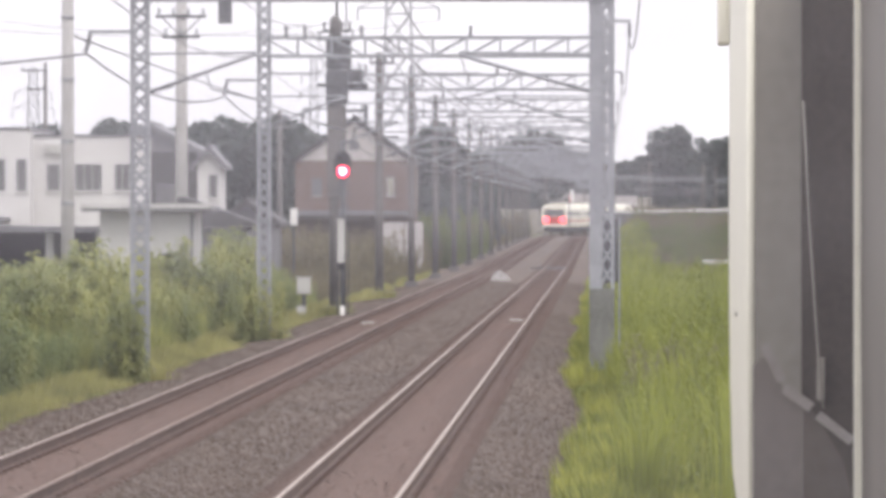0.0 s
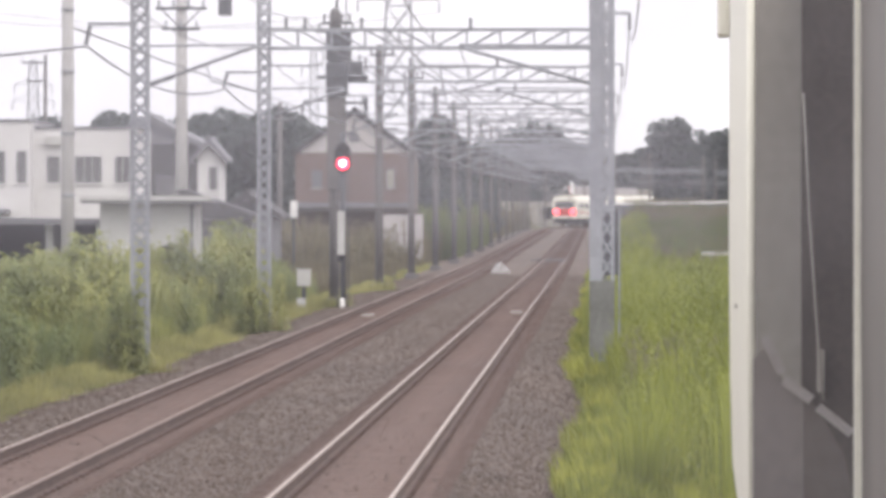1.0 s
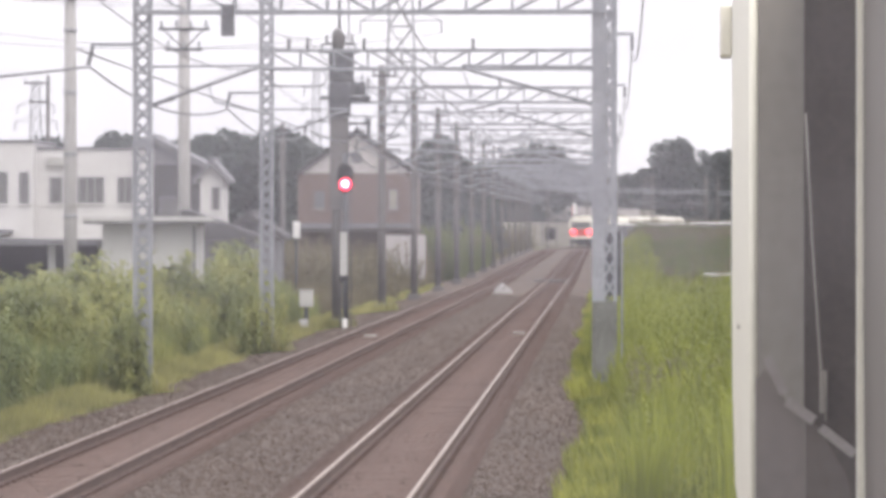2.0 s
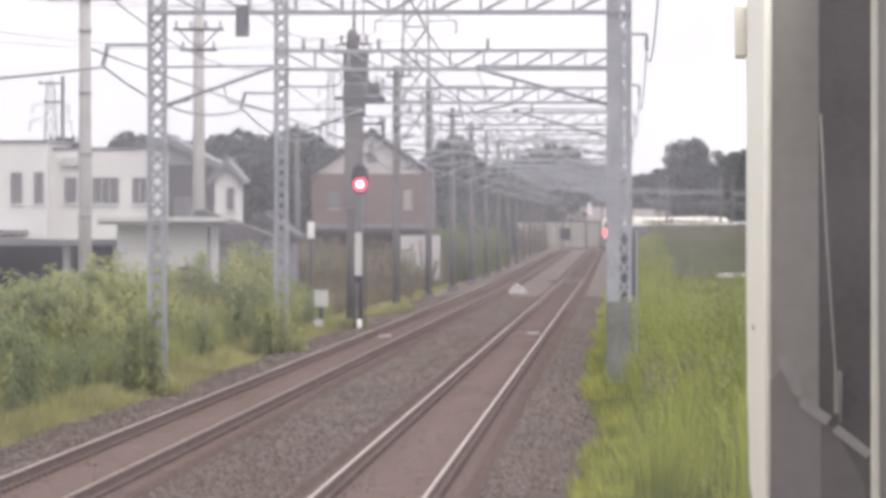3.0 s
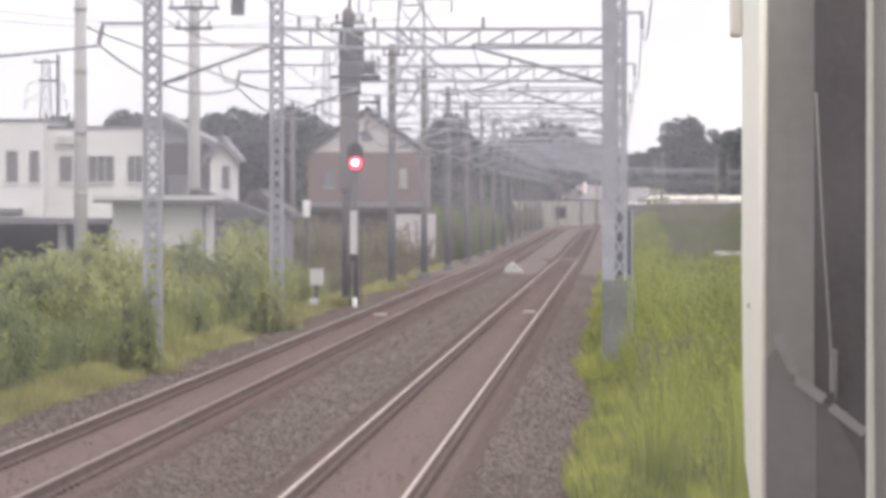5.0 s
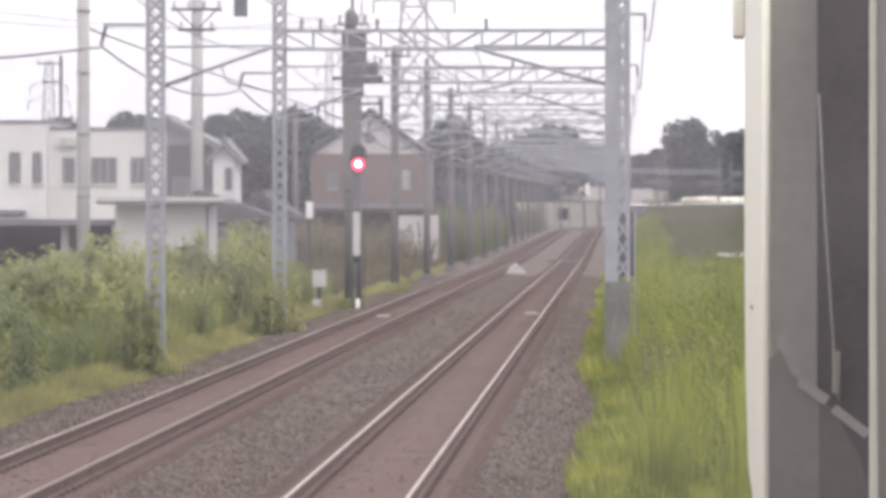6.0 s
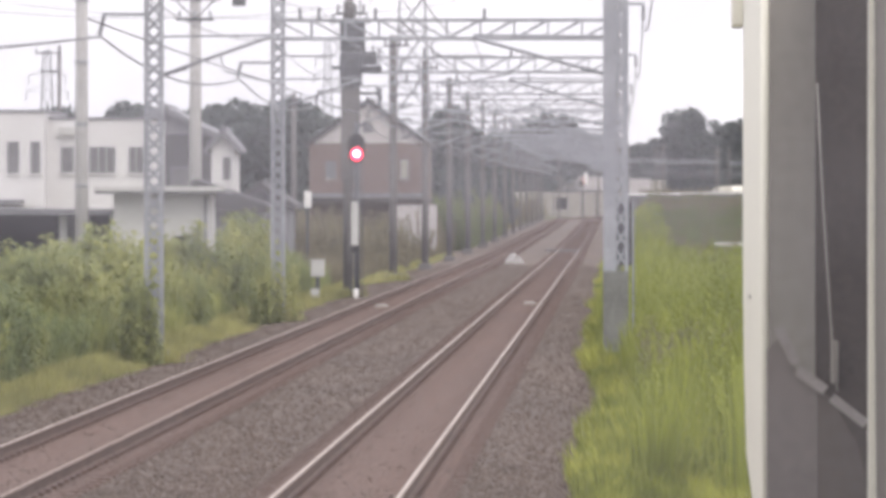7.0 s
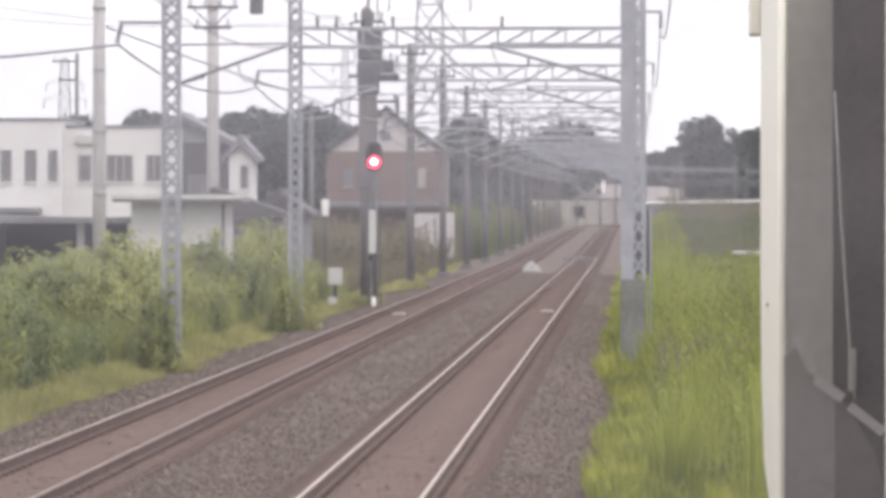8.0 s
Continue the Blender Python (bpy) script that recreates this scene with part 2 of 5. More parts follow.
def box(bm, x0, x1, y0, y1, z0, z1, bevel=0.0, mi=0):
    c = [bm.verts.new((x, y, z)) for z in (z0, z1) for y in (y0, y1) for x in (x0, x1)]
    fs = [bm.faces.new([c[i] for i in q]) for q in ((0, 2, 3, 1), (4, 5, 7, 6), (0, 1, 5, 4), (2, 6, 7, 3), (0, 4, 6, 2), (1, 3, 7, 5))]
    for f in fs:
        f.material_index = mi
    if bevel:
        es = list({e for f in fs for e in f.edges})
        for f in bmesh.ops.bevel(bm, geom=es, offset=bevel, segments=2, affect="EDGES", profile=0.6)["faces"]:
            f.material_index = mi
    return bm


def bar(bm, a, b, w, d=None, mi=0):
    """A rectangular bar from a to b."""
    a, b = Vector(a), Vector(b)
    z = (b - a).normalized()
    up = Vector((0, 1, 0)) if abs(z.y) < 0.9 else Vector((1, 0, 0))
    x = z.cross(up).normalized() * (w / 2)
    y = z.cross(x).normalized() * ((d or w) / 2)
    v = [bm.verts.new(p + s * x + t * y) for p in (a, b) for s, t in ((-1, -1), (1, -1), (1, 1), (-1, 1))]
    for q in ((3, 2, 1, 0), (4, 5, 6, 7), (0, 1, 5, 4), (1, 2, 6, 5), (2, 3, 7, 6), (3, 0, 4, 7)):
        bm.faces.new([v[i] for i in q]).material_index = mi
    return bm


def tube(bm, points, radii, sides=10, mi=0):
    """A round tube through points with a radius at each."""
    rings = []
    ps = [Vector(p) for p in points]
    for i, p in enumerate(ps):
        z = (ps[min(i + 1, len(ps) - 1)] - ps[max(i - 1, 0)]).normalized()
        up = Vector((0, 1, 0)) if abs(z.y) < 0.9 else Vector((1, 0, 0))
        x = z.cross(up).normalized()
        y = z.cross(x).normalized()
        r = radii[i] if isinstance(radii, (list, tuple)) else radii
        rings.append([bm.verts.new(p + r * (math.cos(t) * x + math.sin(t) * y)) for t in (2 * math.pi * k / sides for k in range(sides))])
    for a, b in zip(rings, rings[1:]):
        for k in range(sides):
            f = bm.faces.new((a[k], a[(k + 1) % sides], b[(k + 1) % sides], b[k]))
            f.smooth, f.material_index = True, mi
    bm.faces.new(rings[0][::-1]).material_index = mi
    bm.faces.new(rings[-1]).material_index = mi
    return bm


def sag(a, b, drop, n=10):
    """Points of a wire that hangs between a and b."""
    a, b = Vector(a), Vector(b)
    return [a.lerp(b, i / n) - Vector((0, 0, drop * 4 * (i / n) * (1 - i / n))) for i in range(n + 1)]


def prism(bm, outline, y0, y1, mi=0):
    """An outline of (x, z), closed, drawn out from y0 to y1."""
    a = [bm.verts.new((x, y0, z)) for x, z in outline]
    b = [bm.verts.new((x, y1, z)) for x, z in outline]
    n = len(outline)
    bm.faces.new(a).material_index = mi
    bm.faces.new(b[::-1]).material_index = mi
    for i in range(n):
        bm.faces.new((a[i], b[i], b[(i + 1) % n], a[(i + 1) % n])).material_index = mi
    bmesh.ops.recalc_face_normals(bm, faces=bm.faces)
    return bm


def BM():
    return bmesh.new()


# ---- the line of the tracks: straight, then a right-hand curve that climbs a little ----
BEND, RADIUS, TRACK_X, TWIN, SKEW = 617.0, 420.0, -2.5, -3.58, 0.0018


def rise(s):
    return 0.0 if s < 300 else 0.0025 * (s - 300)


def along(s, d=0.0, z=0.0):
    """The place s metres along the near track, d metres to its right, z above its rails."""
    if s <= BEND:
        return Vector((TRACK_X + SKEW * s + d, s, z + rise(s)))
    h = (s - BEND) / RADIUS
    return Vector((TRACK_X + SKEW * s + RADIUS * (1 - math.cos(h)) + d * math.cos(h), BEND + RADIUS * math.sin(h) - d * math.sin(h), z + rise(s)))


def heading(s):
    return 0.0 if s <= BEND else (s - BEND) / RADIUS


STATIONS = [-40 + 5 * i for i in range(10)] + [10 + 10 * i for i in range(60)] + [610 + 6 * i for i in range(58)]


def sweep(bm, profile, mis, closed=False, d0=0.0, stations=None):
    """Draws a profile of (d, z) out along the line; mis: a material for each strip."""
    rows = [[bm.verts.new(along(s, d + d0, z)) for d, z in profile] for s in (stations or STATIONS)]
    n = len(profile)
    for a, b in zip(rows, rows[1:]):
        for i in range(n if closed else n - 1):
            j = (i + 1) % n
            bm.faces.new((a[i], a[j], b[j], b[i])).material_index = mis[i % len(mis)]
    return bm


# ---- ground ----


def ground_z(d, s):
    """Height of the ground d metres right of the near track."""
    left = -d - 7.2
    z = -0.42
    if left > 0:
        z += min(left, 5.0) * 0.07
    if d > 2.7 and s > 250:
        q = min((s - 250) / 200, 1)
        z += q * min((d - 2.7) / 2.6, 1) * 2.7
    return z + 0.08 * noise.noise((d * 0.4, s * 0.13, 0.3))


def build_ground():
    bm = BM()
    ds = [-2600, -900, -300, -120, -60, -40, -30, -24, -20, -17, -14, -12, -10.5, -9.2, -8.2, -7.4, -6.6, -5.6, -3.5, -1.5, 0.5, 1.6, 2.2, 3, 4, 5.2, 6.5, 8, 10, 13, 17, 25, 40, 70, 140, 300, 440]
    ss = [-2500, -700, -200] + STATIONS[::2]
    rows = [[bm.verts.new(along(s, d, ground_z(d, s))) for d in ds] for s in ss]
    for a, b in zip(rows, rows[1:]):
        for i in range(len(ds) - 1):
            bm.faces.new((a[i], a[i + 1], b[i + 1], b[i])).smooth = True
    # beyond the built line the land runs level to the horizon
    z = rise(940) - 1.2
    q = [bm.verts.new(p) for p in ((-4500, 560, z), (4500, 560, z), (4500, 4800, z), (-4500, 4800, z))]
    bm.faces.new(q)
    ob = part("ground", bm, EARTH, None)
    tagged(ob, "grassy trackside earth running out to the horizon", "ground", "", "structure")


def build_tracks():
    bed = thing("ballast", "grey crushed-stone ballast bed under two tracks", "ballast", kind="structure")
    prof = [(-7.6, -0.6), (-7.1, -0.36), (-6.2, -0.3), (-5.3, -0.2), (-4.6, -0.175), (-2.3, -0.175), (-1.75, -0.205), (-1.2, -0.175), (1.1, -0.175), (1.5, -0.22), (2.0, -0.33), (2.5, -0.6)]
    bm = sweep(BM(), prof, [0])
    part("stone_bed", bm, BALLAST, bed)
    for d0 in (0.0, TWIN):
        bm = sweep(BM(), [(-0.90, -0.177), (-0.80, -0.153), (0.0, -0.150), (0.80, -0.153), (0.90, -0.177)], [0], d0=d0)
        part("rusty_strip", bm, RUSTY, bed, "brown rust-stained ballast between the rails")
    for d0 in (0.0, TWIN):
        track = thing("railway_track", "narrow-gauge railway track with worn bright rail heads", "railway track", kind="structure", group="tracks")
        for g in (-0.5335 - 0.0325, 0.5335 + 0.0325):
            w = 0.019 if d0 == 0.0 else 0.017 if g < 0 else 0.014
            p = [(-0.06, -0.15), (-0.06, -0.138), (-0.009, -0.118), (-0.009, -0.04), (-0.0325, -0.03), (-0.0325, -0.006), (-w, 0.0), (w, 0.0), (0.0325, -0.006), (0.0325, -0.03), (0.009, -0.04), (0.009, -0.118), (0.06, -0.138), (0.06, -0.15)]
            mis = [1] * 6 + [0] + [1] * 7
            bm = sweep(BM(), [(x + g, z) for x, z in p], mis, True, d0)
            for f in bm.faces:
                if f.verts[0].co.y > 305:  # heads take the rail sides' colour beyond the plank
                    f.material_index = 1
            part("rail", bm, (RAIL_TOP if d0 == 0.0 or g < 0 else RAIL_DULL, RAIL_RUST), track)
        first = None
        for i in range(300):
            c = along(45.0 + 0.62 * i, d0, 0)
            if first is None:
                first = part("sleeper", box(BM(), -1.0, 1.0, -0.11, 0.11, -0.25, -0.146), SLEEPER, track)
                first.matrix_local = pose(c.x, c.y, c.z)
            else:
                again("sleeper", first, track, pose(c.x, c.y, c.z))
        bm = BM()
        for i in range(640):
            c = along(231.0 + 0.62 * i, d0, 0)
            if c.y > BEND:
                break
            box(bm, c.x - 1.0, c.x + 1.0, c.y - 0.11, c.y + 0.11, c.z - 0.25, c.z - 0.146)
        part("far_sleepers", bm, SLEEPER, track, kind="stuff")
        bm = BM()
        s = 40.2
        while s < 200:
            c = along(s, d0, 0)
            for g in (-0.566, 0.566):
                for e in (-0.085, 0.085):
                    box(bm, c.x + g + e - 0.03, c.x + g + e + 0.03, s - 0.04, s + 0.04, -0.15, -0.112)
            s += 0.62
        part("rail_clips", bm, RAIL_RUST, track, kind="stuff")


def build_stones():
    """Loose crushed stones over the bed: flattened lumps, dense near the viewer and thinning with distance."""
    rng = np.random.default_rng(21)
    prof = [(-7.6, -0.6), (-7.1, -0.36), (-6.2, -0.3), (-5.3, -0.2), (-4.6, -0.175), (-2.3, -0.175), (-1.75, -0.205), (-1.2, -0.175), (1.1, -0.175), (1.5, -0.22), (2.0, -0.33), (2.5, -0.6)]
    px, pz = np.array([q[0] for q in prof]), np.array([q[1] for q in prof])
    n = 88000
    y = 52 + 200 * rng.random(n) ** 2.0
    d = -7.2 + 9.5 * rng.random(n)
    inside = np.minimum(np.abs(d), np.abs(d - TWIN)) < 0.80
    keep = (~inside) | (rng.random(n) < 0.06)
    keep &= (np.abs(np.abs(d) - 0.566) > 0.12) & (np.abs(np.abs(d - TWIN) - 0.566) > 0.12)
    y, d, inside = y[keep], d[keep], inside[keep]
    n = len(y)
    z = np.where(inside, -0.152, np.interp(d, px, pz))
    size = 0.014 + 0.022 * rng.random(n) ** 1.6
    lump = np.array(((1, 0, 0), (0, 1, 0), (-1, 0, 0), (0, -1, 0), (0, 0, 0.42), (0, 0, -0.6)), float)
    v = lump[None] * size[:, None, None] * (0.65 + 0.7 * rng.random((n, 6, 1)))
    a = rng.random(n) * 6.283
    c, s = np.cos(a)[:, None], np.sin(a)[:, None]
    tilt = 0.5 * rng.normal(0, 1, (n, 1)) * v[:, :, 0]
    w = np.stack((v[:, :, 0] * c - v[:, :, 1] * s, v[:, :, 0] * s + v[:, :, 1] * c, v[:, :, 2] + tilt), 2)
    w += np.stack((TRACK_X + SKEW * y + d, y, z + 0.006), 1)[:, None, :]
    tri = np.array(((0, 1, 4), (1, 2, 4), (2, 3, 4), (3, 0, 4), (1, 0, 5), (2, 1, 5), (3, 2, 5), (0, 3, 5)))
    t = (tri[None] + 6 * np.arange(n)[:, None, None]).reshape(-1, 3)
    me = mesh_of("ballast_stones", w.reshape(-1, 3), t, STONE)
    tagged(new("ballast_stones", me), "loose brown-grey crushed stones on the track bed", "ballast", "", "stuff")


# ---- overhead line portals ----
PORTAL_S = [99.6 + 34.6 * i for i in range(22)]


def lattice_post(parent, x, half, z0, z1, lace, pitch, flat=0.0):
    """Four angle legs laced with crossed bars; flat: width of a plated strip on the left."""
    post = part("post", box(BM(), x - half - 0.03, x + half + 0.03, -0.18, 0.18, z0, z0 + 0.04), STEEL, parent)
    w = 0.062
    for e in (-1, 1):
        for g in (-1, 1):
            u, v = x + e * half, g * 0.14
            bm = prism(BM(), [(0, 0), (-e * w, 0), (-e * w, 0.01), (-e * 0.01, 0.012), (-e * 0.01, w), (0, w)], z0, z1)
            for q in bm.verts:
                q.co = (u + q.co.x, v - g * q.co.z, q.co.y)
            bmesh.ops.recalc_face_normals(bm, faces=bm.faces)
            part("leg", bm, STEEL, post)
    a, b = x - half + 0.03 + flat, x + half - 0.03
    if flat:
        bm = BM()
        for y in (-0.152, 0.142):
            box(bm, x - half - 0.004, a + 0.02, y, y + 0.01, z0, z1)
        part("plate", box(bm, x - half - 0.016, x - half - 0.005, -0.15, 0.15, z0, z1), STEEL, post)
        part("plate", box(BM(), x - half - 0.02, x + half + 0.004, -0.162, -0.153, z0, 1.42), LOWER_STEEL, post, "weather-stained lower plate")
        z0 = 1.45
    up = part("lacing_bar", bar(BM(), (a, 0, 0), (b, 0, pitch), lace, 0.01), STEEL, post)
    down = part("lacing_bar", bar(BM(), (b, 0, 0), (a, 0, pitch), lace, 0.01), STEEL, post)
    n = int((z1 - z0 - 0.1) / pitch)
    for i in range(n):
        for y in (-0.128, 0.128):
            if i == 0 and y < 0:
                up.matrix_local, down.matrix_local = pose(0, y, z0 + 0.05), pose(0, y + 0.011, z0 + 0.05)
                continue
            again("lacing_bar", up, post, pose(0, y, z0 + 0.05 + i * pitch))
            again("lacing_bar", down, post, pose(0, y + 0.011, z0 + 0.05 + i * pitch))
    return post


def insulator(bm, a, b, r=0.06, n=6):
    a, b = Vector(a), Vector(b)
    pts, rad = [], []
    for i in range(n):
        for f, q in ((0.1, 0.4), (0.35, 1.0), (0.6, 1.0), (0.85, 0.4)):
            pts.append(a.lerp(b, (i + f) / n))
            rad.append(r * q)
    return tube(bm, pts, rad, 8)


def build_portal(laced, xl, top, shaft=DARK_POLE, loops=True):
    """A portal across both tracks; its space has x across from the near track, z from the rails."""
    xr, zb, zt = 2.53, 6.54, 6.98
    thick = 1.0 if shaft == DARK_POLE else 0.75
    ob = thing("overhead_line_portal", "grey galvanised lattice steel overhead-line portal spanning two tracks" if laced else "overhead-line portal with a lattice beam on a dark round post" if shaft == DARK_POLE else "overhead-line portal with a lattice beam on pale round posts", "portal", group="overhead line portals")
    part("footing", box(BM(), xl - 0.26, xl + 0.26, -0.26, 0.26, -1.0, 0.05, 0.05), DARK_POLE, ob)
    part("footing", box(BM(), xr - 0.28, xr + 0.28, -0.28, 0.28, -1.3, 0.0, 0.05), DARK_POLE, ob)
    if laced:
        lattice_post(ob, xl, 0.165, 0.05, top, 0.05, 0.265)
        lattice_post(ob, xr, 0.215, 0.0, top, 0.042, 0.34, 0.17)
    else:
        post = part("post", tube(BM(), [(xl, 0, -0.6), (xl, 0, 4.0), (xl, 0, top - 0.05), (xl, 0, top)], [0.15 * thick, 0.14 * thick, 0.13 * thick, 0.10 * thick], 16), shaft, ob, "dark weathered round post" if shaft == DARK_POLE else "pale round concrete post")
        for z in (zb - 0.02, zt + 0.02):
            part("clamp", tube(BM(), [(xl, 0, z - 0.06), (xl, 0, z + 0.06)], 0.165, 14), DARK_STEEL, post)
        part("post", tube(BM(), [(xr, 0, -0.8), (xr, 0, 4.0), (xr, 0, top)], [0.15, 0.14, 0.13], 16), shaft, ob)
        bm = box(BM(), xl - 0.35, xl + 0.55, -0.22, -0.145, top - 0.42, top - 0.35)
        arm = part("crossarm", bm, DARK_STEEL, ob)
        for x in (xl - 0.28, xl + 0.25, xl + 0.48):
            part("insulator", insulator(BM(), (x, -0.18, top - 0.34), (x, -0.18, top - 0.1), 0.05, 3), DARK_STEEL, arm)
        part("crossarm", box(BM(), xl + 0.1, xl + 0.7, -0.22, -0.145, 5.6, 5.66), DARK_STEEL, ob)
    for z in (zb, zt):
        for y in (-0.2, 0.2):
            part("chord", box(BM(), xl - 0.15, xr + 0.2, y - 0.03, y + 0.03, z - 0.035 / thick, z + 0.035 / thick), STEEL, ob)
    n = 10
    step = (xr - xl) / n
    rise_bar = part("diagonal", bar(BM(), (0, 0, zb), (step, 0, zt), 0.045, 0.02), STEEL, ob)
    fall_bar = part("diagonal", bar(BM(), (0, 0, zt), (step, 0, zb), 0.045, 0.02), STEEL, ob)
    upright = part("upright", bar(BM(), (0, 0, zb), (0, 0, zt), 0.04, 0.02), STEEL, ob)
    rise_bar.matrix_local, fall_bar.matrix_local, upright.matrix_local = pose(xr - step, -0.2, 0), pose(xl, -0.2, 0), pose(xl + step, -0.2, 0)
    for i in range(n):
        a = xl + i * step
        for y in (-0.2, 0.2):
            if not (y < 0 and i in (0, n - 1)):
                again("diagonal", fall_bar if i < n / 2 else rise_bar, ob, pose(a, y, 0))
            if not (y < 0 and i == 0) and i < n - 1:
                again("upright", upright, ob, pose(a + step, y, 0))
    for x in (TWIN, 0.0):
        side = -1 if x < -1 else 1
        foot = xl + 0.2 if side < 0 else xr - 0.2
        arm = part("cantilever_arm", tube(BM(), [(foot, -0.25, 4.9), (x + 0.3 * side, -0.25, 5.46), (x, -0.25, 5.56)], 0.032, 6), STEEL, ob)
        part("tie_rod", tube(BM(), [(foot, -0.25, 5.57), (x, -0.25, 5.59)], 0.02, 6), STEEL, arm)
        part("registration_arm", tube(BM(), [(x + 0.9 * side, -0.25, 5.28), (x + 0.8 * side, -0.25, 4.95), (x, -0.25, 4.77)], 0.018, 6), STEEL, arm)
        part("insulator", insulator(BM(), (foot - 0.02 * side, -0.25, 4.9), (foot - 0.42 * side, -0.25, 5.02), 0.04), DARK_STEEL, arm)
    for x in (xl + 1.25, xr - 4.2) if loops else ():
        e = 1 if x < -2 else -1
        pts = [(x - 1.2 * e, -0.28, zb - 0.02), (x - 0.05 * e, -0.28, zb - 0.02)]
        pts += [(x + 0.2 * e * math.sin(t), -0.28, zb - 0.22 + 0.2 * math.cos(t)) for t in (0.5, 1.0, 1.57, 2.1, 2.7)]
        pts += [(x - 0.05 * e, -0.28, zb - 0.42), (x - 1.3 * e, -0.28, zb - 0.42)]
        part("drop_bracket", tube(BM(), pts, 0.022, 6), STEEL, ob)
    for x in (-5.0, -4.55, -3.2, -0.6):
        part("pin_insulator", insulator(BM(), (x, 0, zt + 0.03), (x, 0, zt + 0.3), 0.05, 3), DARK_STEEL, ob)
    arm = part("feeder_arm", bar(BM(), (xl - 0.1, 0, 5.97), (xl - 0.92, 0, 5.97), 0.06), STEEL, ob)
    part("insulator", insulator(BM(), (xl - 0.88, 0, 5.94), (xl - 0.97, 0, 5.6), 0.05, 5), DARK_STEEL, arm)
    arm = part("side_bracket", bar(BM(), (xr + 0.2, 0, 6.15), (xr + 0.5, 0, 6.15), 0.05), STEEL, ob)
    part("insulator", insulator(BM(), (xr + 0.48, 0, 6.12), (xr + 0.48, 0, 5.85), 0.04, 4), DARK_STEEL, arm)
    return ob


def portal_pose(s):
    p = along(s)
    return pose(p.x, p.y, p.z, 0, 0, -math.degrees(heading(s)))


def build_portals():
    for s, xl in zip(PORTAL_S, (-5.66, -5.53)):
        build_portal(True, xl, 8.6, loops=s > 110).matrix_world = portal_pose(s)
    one = build_portal(False, -5.5, 8.68)
    one.matrix_world = portal_pose(PORTAL_S[2])
    for s in PORTAL_S[3:7]:
        copy_thing(one, portal_pose(s))
    far = build_portal(False, -5.5, 8.68, PALE_POLE)
    far.matrix_world = portal_pose(PORTAL_S[7])
    for s in PORTAL_S[8:]:
        copy_thing(far, portal_pose(s))
    # a dark box hangs from the nearest beam
    hb = thing("hanging_box", "dark grey metal box hanging below the portal beam", "hanging box", (-6.44, 99.15, 0))
    part("body", box(BM(), -0.115, 0.115, -0.09, 0.09, 6.10, 6.66, 0.01), DARK_STEEL, hb)
    part("hanger", box(BM(), -0.03, 0.03, 0.091, 0.2, 6.5, 6.56), STEEL, hb)
    # a dark equipment cabinet stands behind the nearest right-hand post
    cab = thing("equipment_cabinet", "dark narrow metal cabinet mounted behind a lattice post", "cabinet", (0.33, 100.05, 0))
    part("body", box(BM(), -0.14, 0.16, -0.09, 0.12, 1.52, 2.64, 0.012), BLACK, cab)
    part("door", box(BM(), -0.12, 0.14, -0.1, -0.092, 1.55, 2.60), DARK_STEEL, cab)
    part("bracket", box(BM(), -0.3, -0.141, -0.04, 0.04, 1.7, 1.76), STEEL, cab)
    part("mounting_pole", box(BM(), 0.165, 0.2, -0.02, 0.02, -0.6, 2.66), STEEL, cab)


def build_wires():
    for nm, d, z, drop, r, lab in (("contact_wire", 0.0, 4.76, 0.02, 0.012, "thin contact wire over the track"), ("messenger_wire", 0.0, 5.55, 0.35, 0.010, "sagging messenger wire over the track"),
                                   ("contact_wire", TWIN, 4.76, 0.02, 0.012, "thin contact wire over the track"), ("messenger_wire", TWIN, 5.55, 0.35, 0.010, "sagging messenger wire over the track"),
                                   ("feeder_cable", -6.45, 5.58, 0.42, 0.022, "thick grey feeder cable slung along the posts"), ("feeder_cable", 3.0, 5.85, 0.6, 0.012, "thin grey feeder cable on the side brackets"),
                                   ("feeder_cable", -4.55, 7.3, 0.4, 0.012, "thin grey cable on the portal tops")):
        ss, pts = [65.0] + PORTAL_S, []
        for i, (a, b) in enumerate(zip(ss, ss[1:])):
            da, db = (d - 0.16 * (i < 2), d - 0.16 * (i < 1)) if d < -6 else (d, d)
            low = 1.28 if i == 0 and d < -6 else 0.0
            pts += sag(along(a, da, z - low), along(b, db, z), 0.04 if low else drop, 8)[: None if b == ss[-1] else -1]
        tagged(part(nm, tube(BM(), pts, r, 6), WIRE, None), lab, "wire", "overhead wires")


# ---- trackside things ----


def pole_thing(name, label, x, y, z0, z1, r0, r1, material, group=""):
    ob = thing(name, label, "pole", (x, y, 0), group=group)
    part("shaft", tube(BM(), [(0, 0, z0), (0, 0, z0 + (z1 - z0) * 0.5), (0, 0, z1)], [r0, (r0 + r1) / 2, r1], 16), material, ob)
    return ob


def crossarm(parent, z, half, n, y=0.0, drop=False, x0=0.0):
    arm = part("crossarm", box(BM(), x0 - half, x0 + half, y - 0.2, y - 0.12, z - 0.04, z + 0.04), DARK_STEEL, parent)
    for i in range(n):
        x = x0 - half + 0.1 + i * (2 * half - 0.2) / max(n - 1, 1)
        part("insulator", insulator(BM(), (x, y - 0.16, z + 0.03), (x, y - 0.16, z + 0.26), 0.055, 3), STEEL, arm)
    return arm


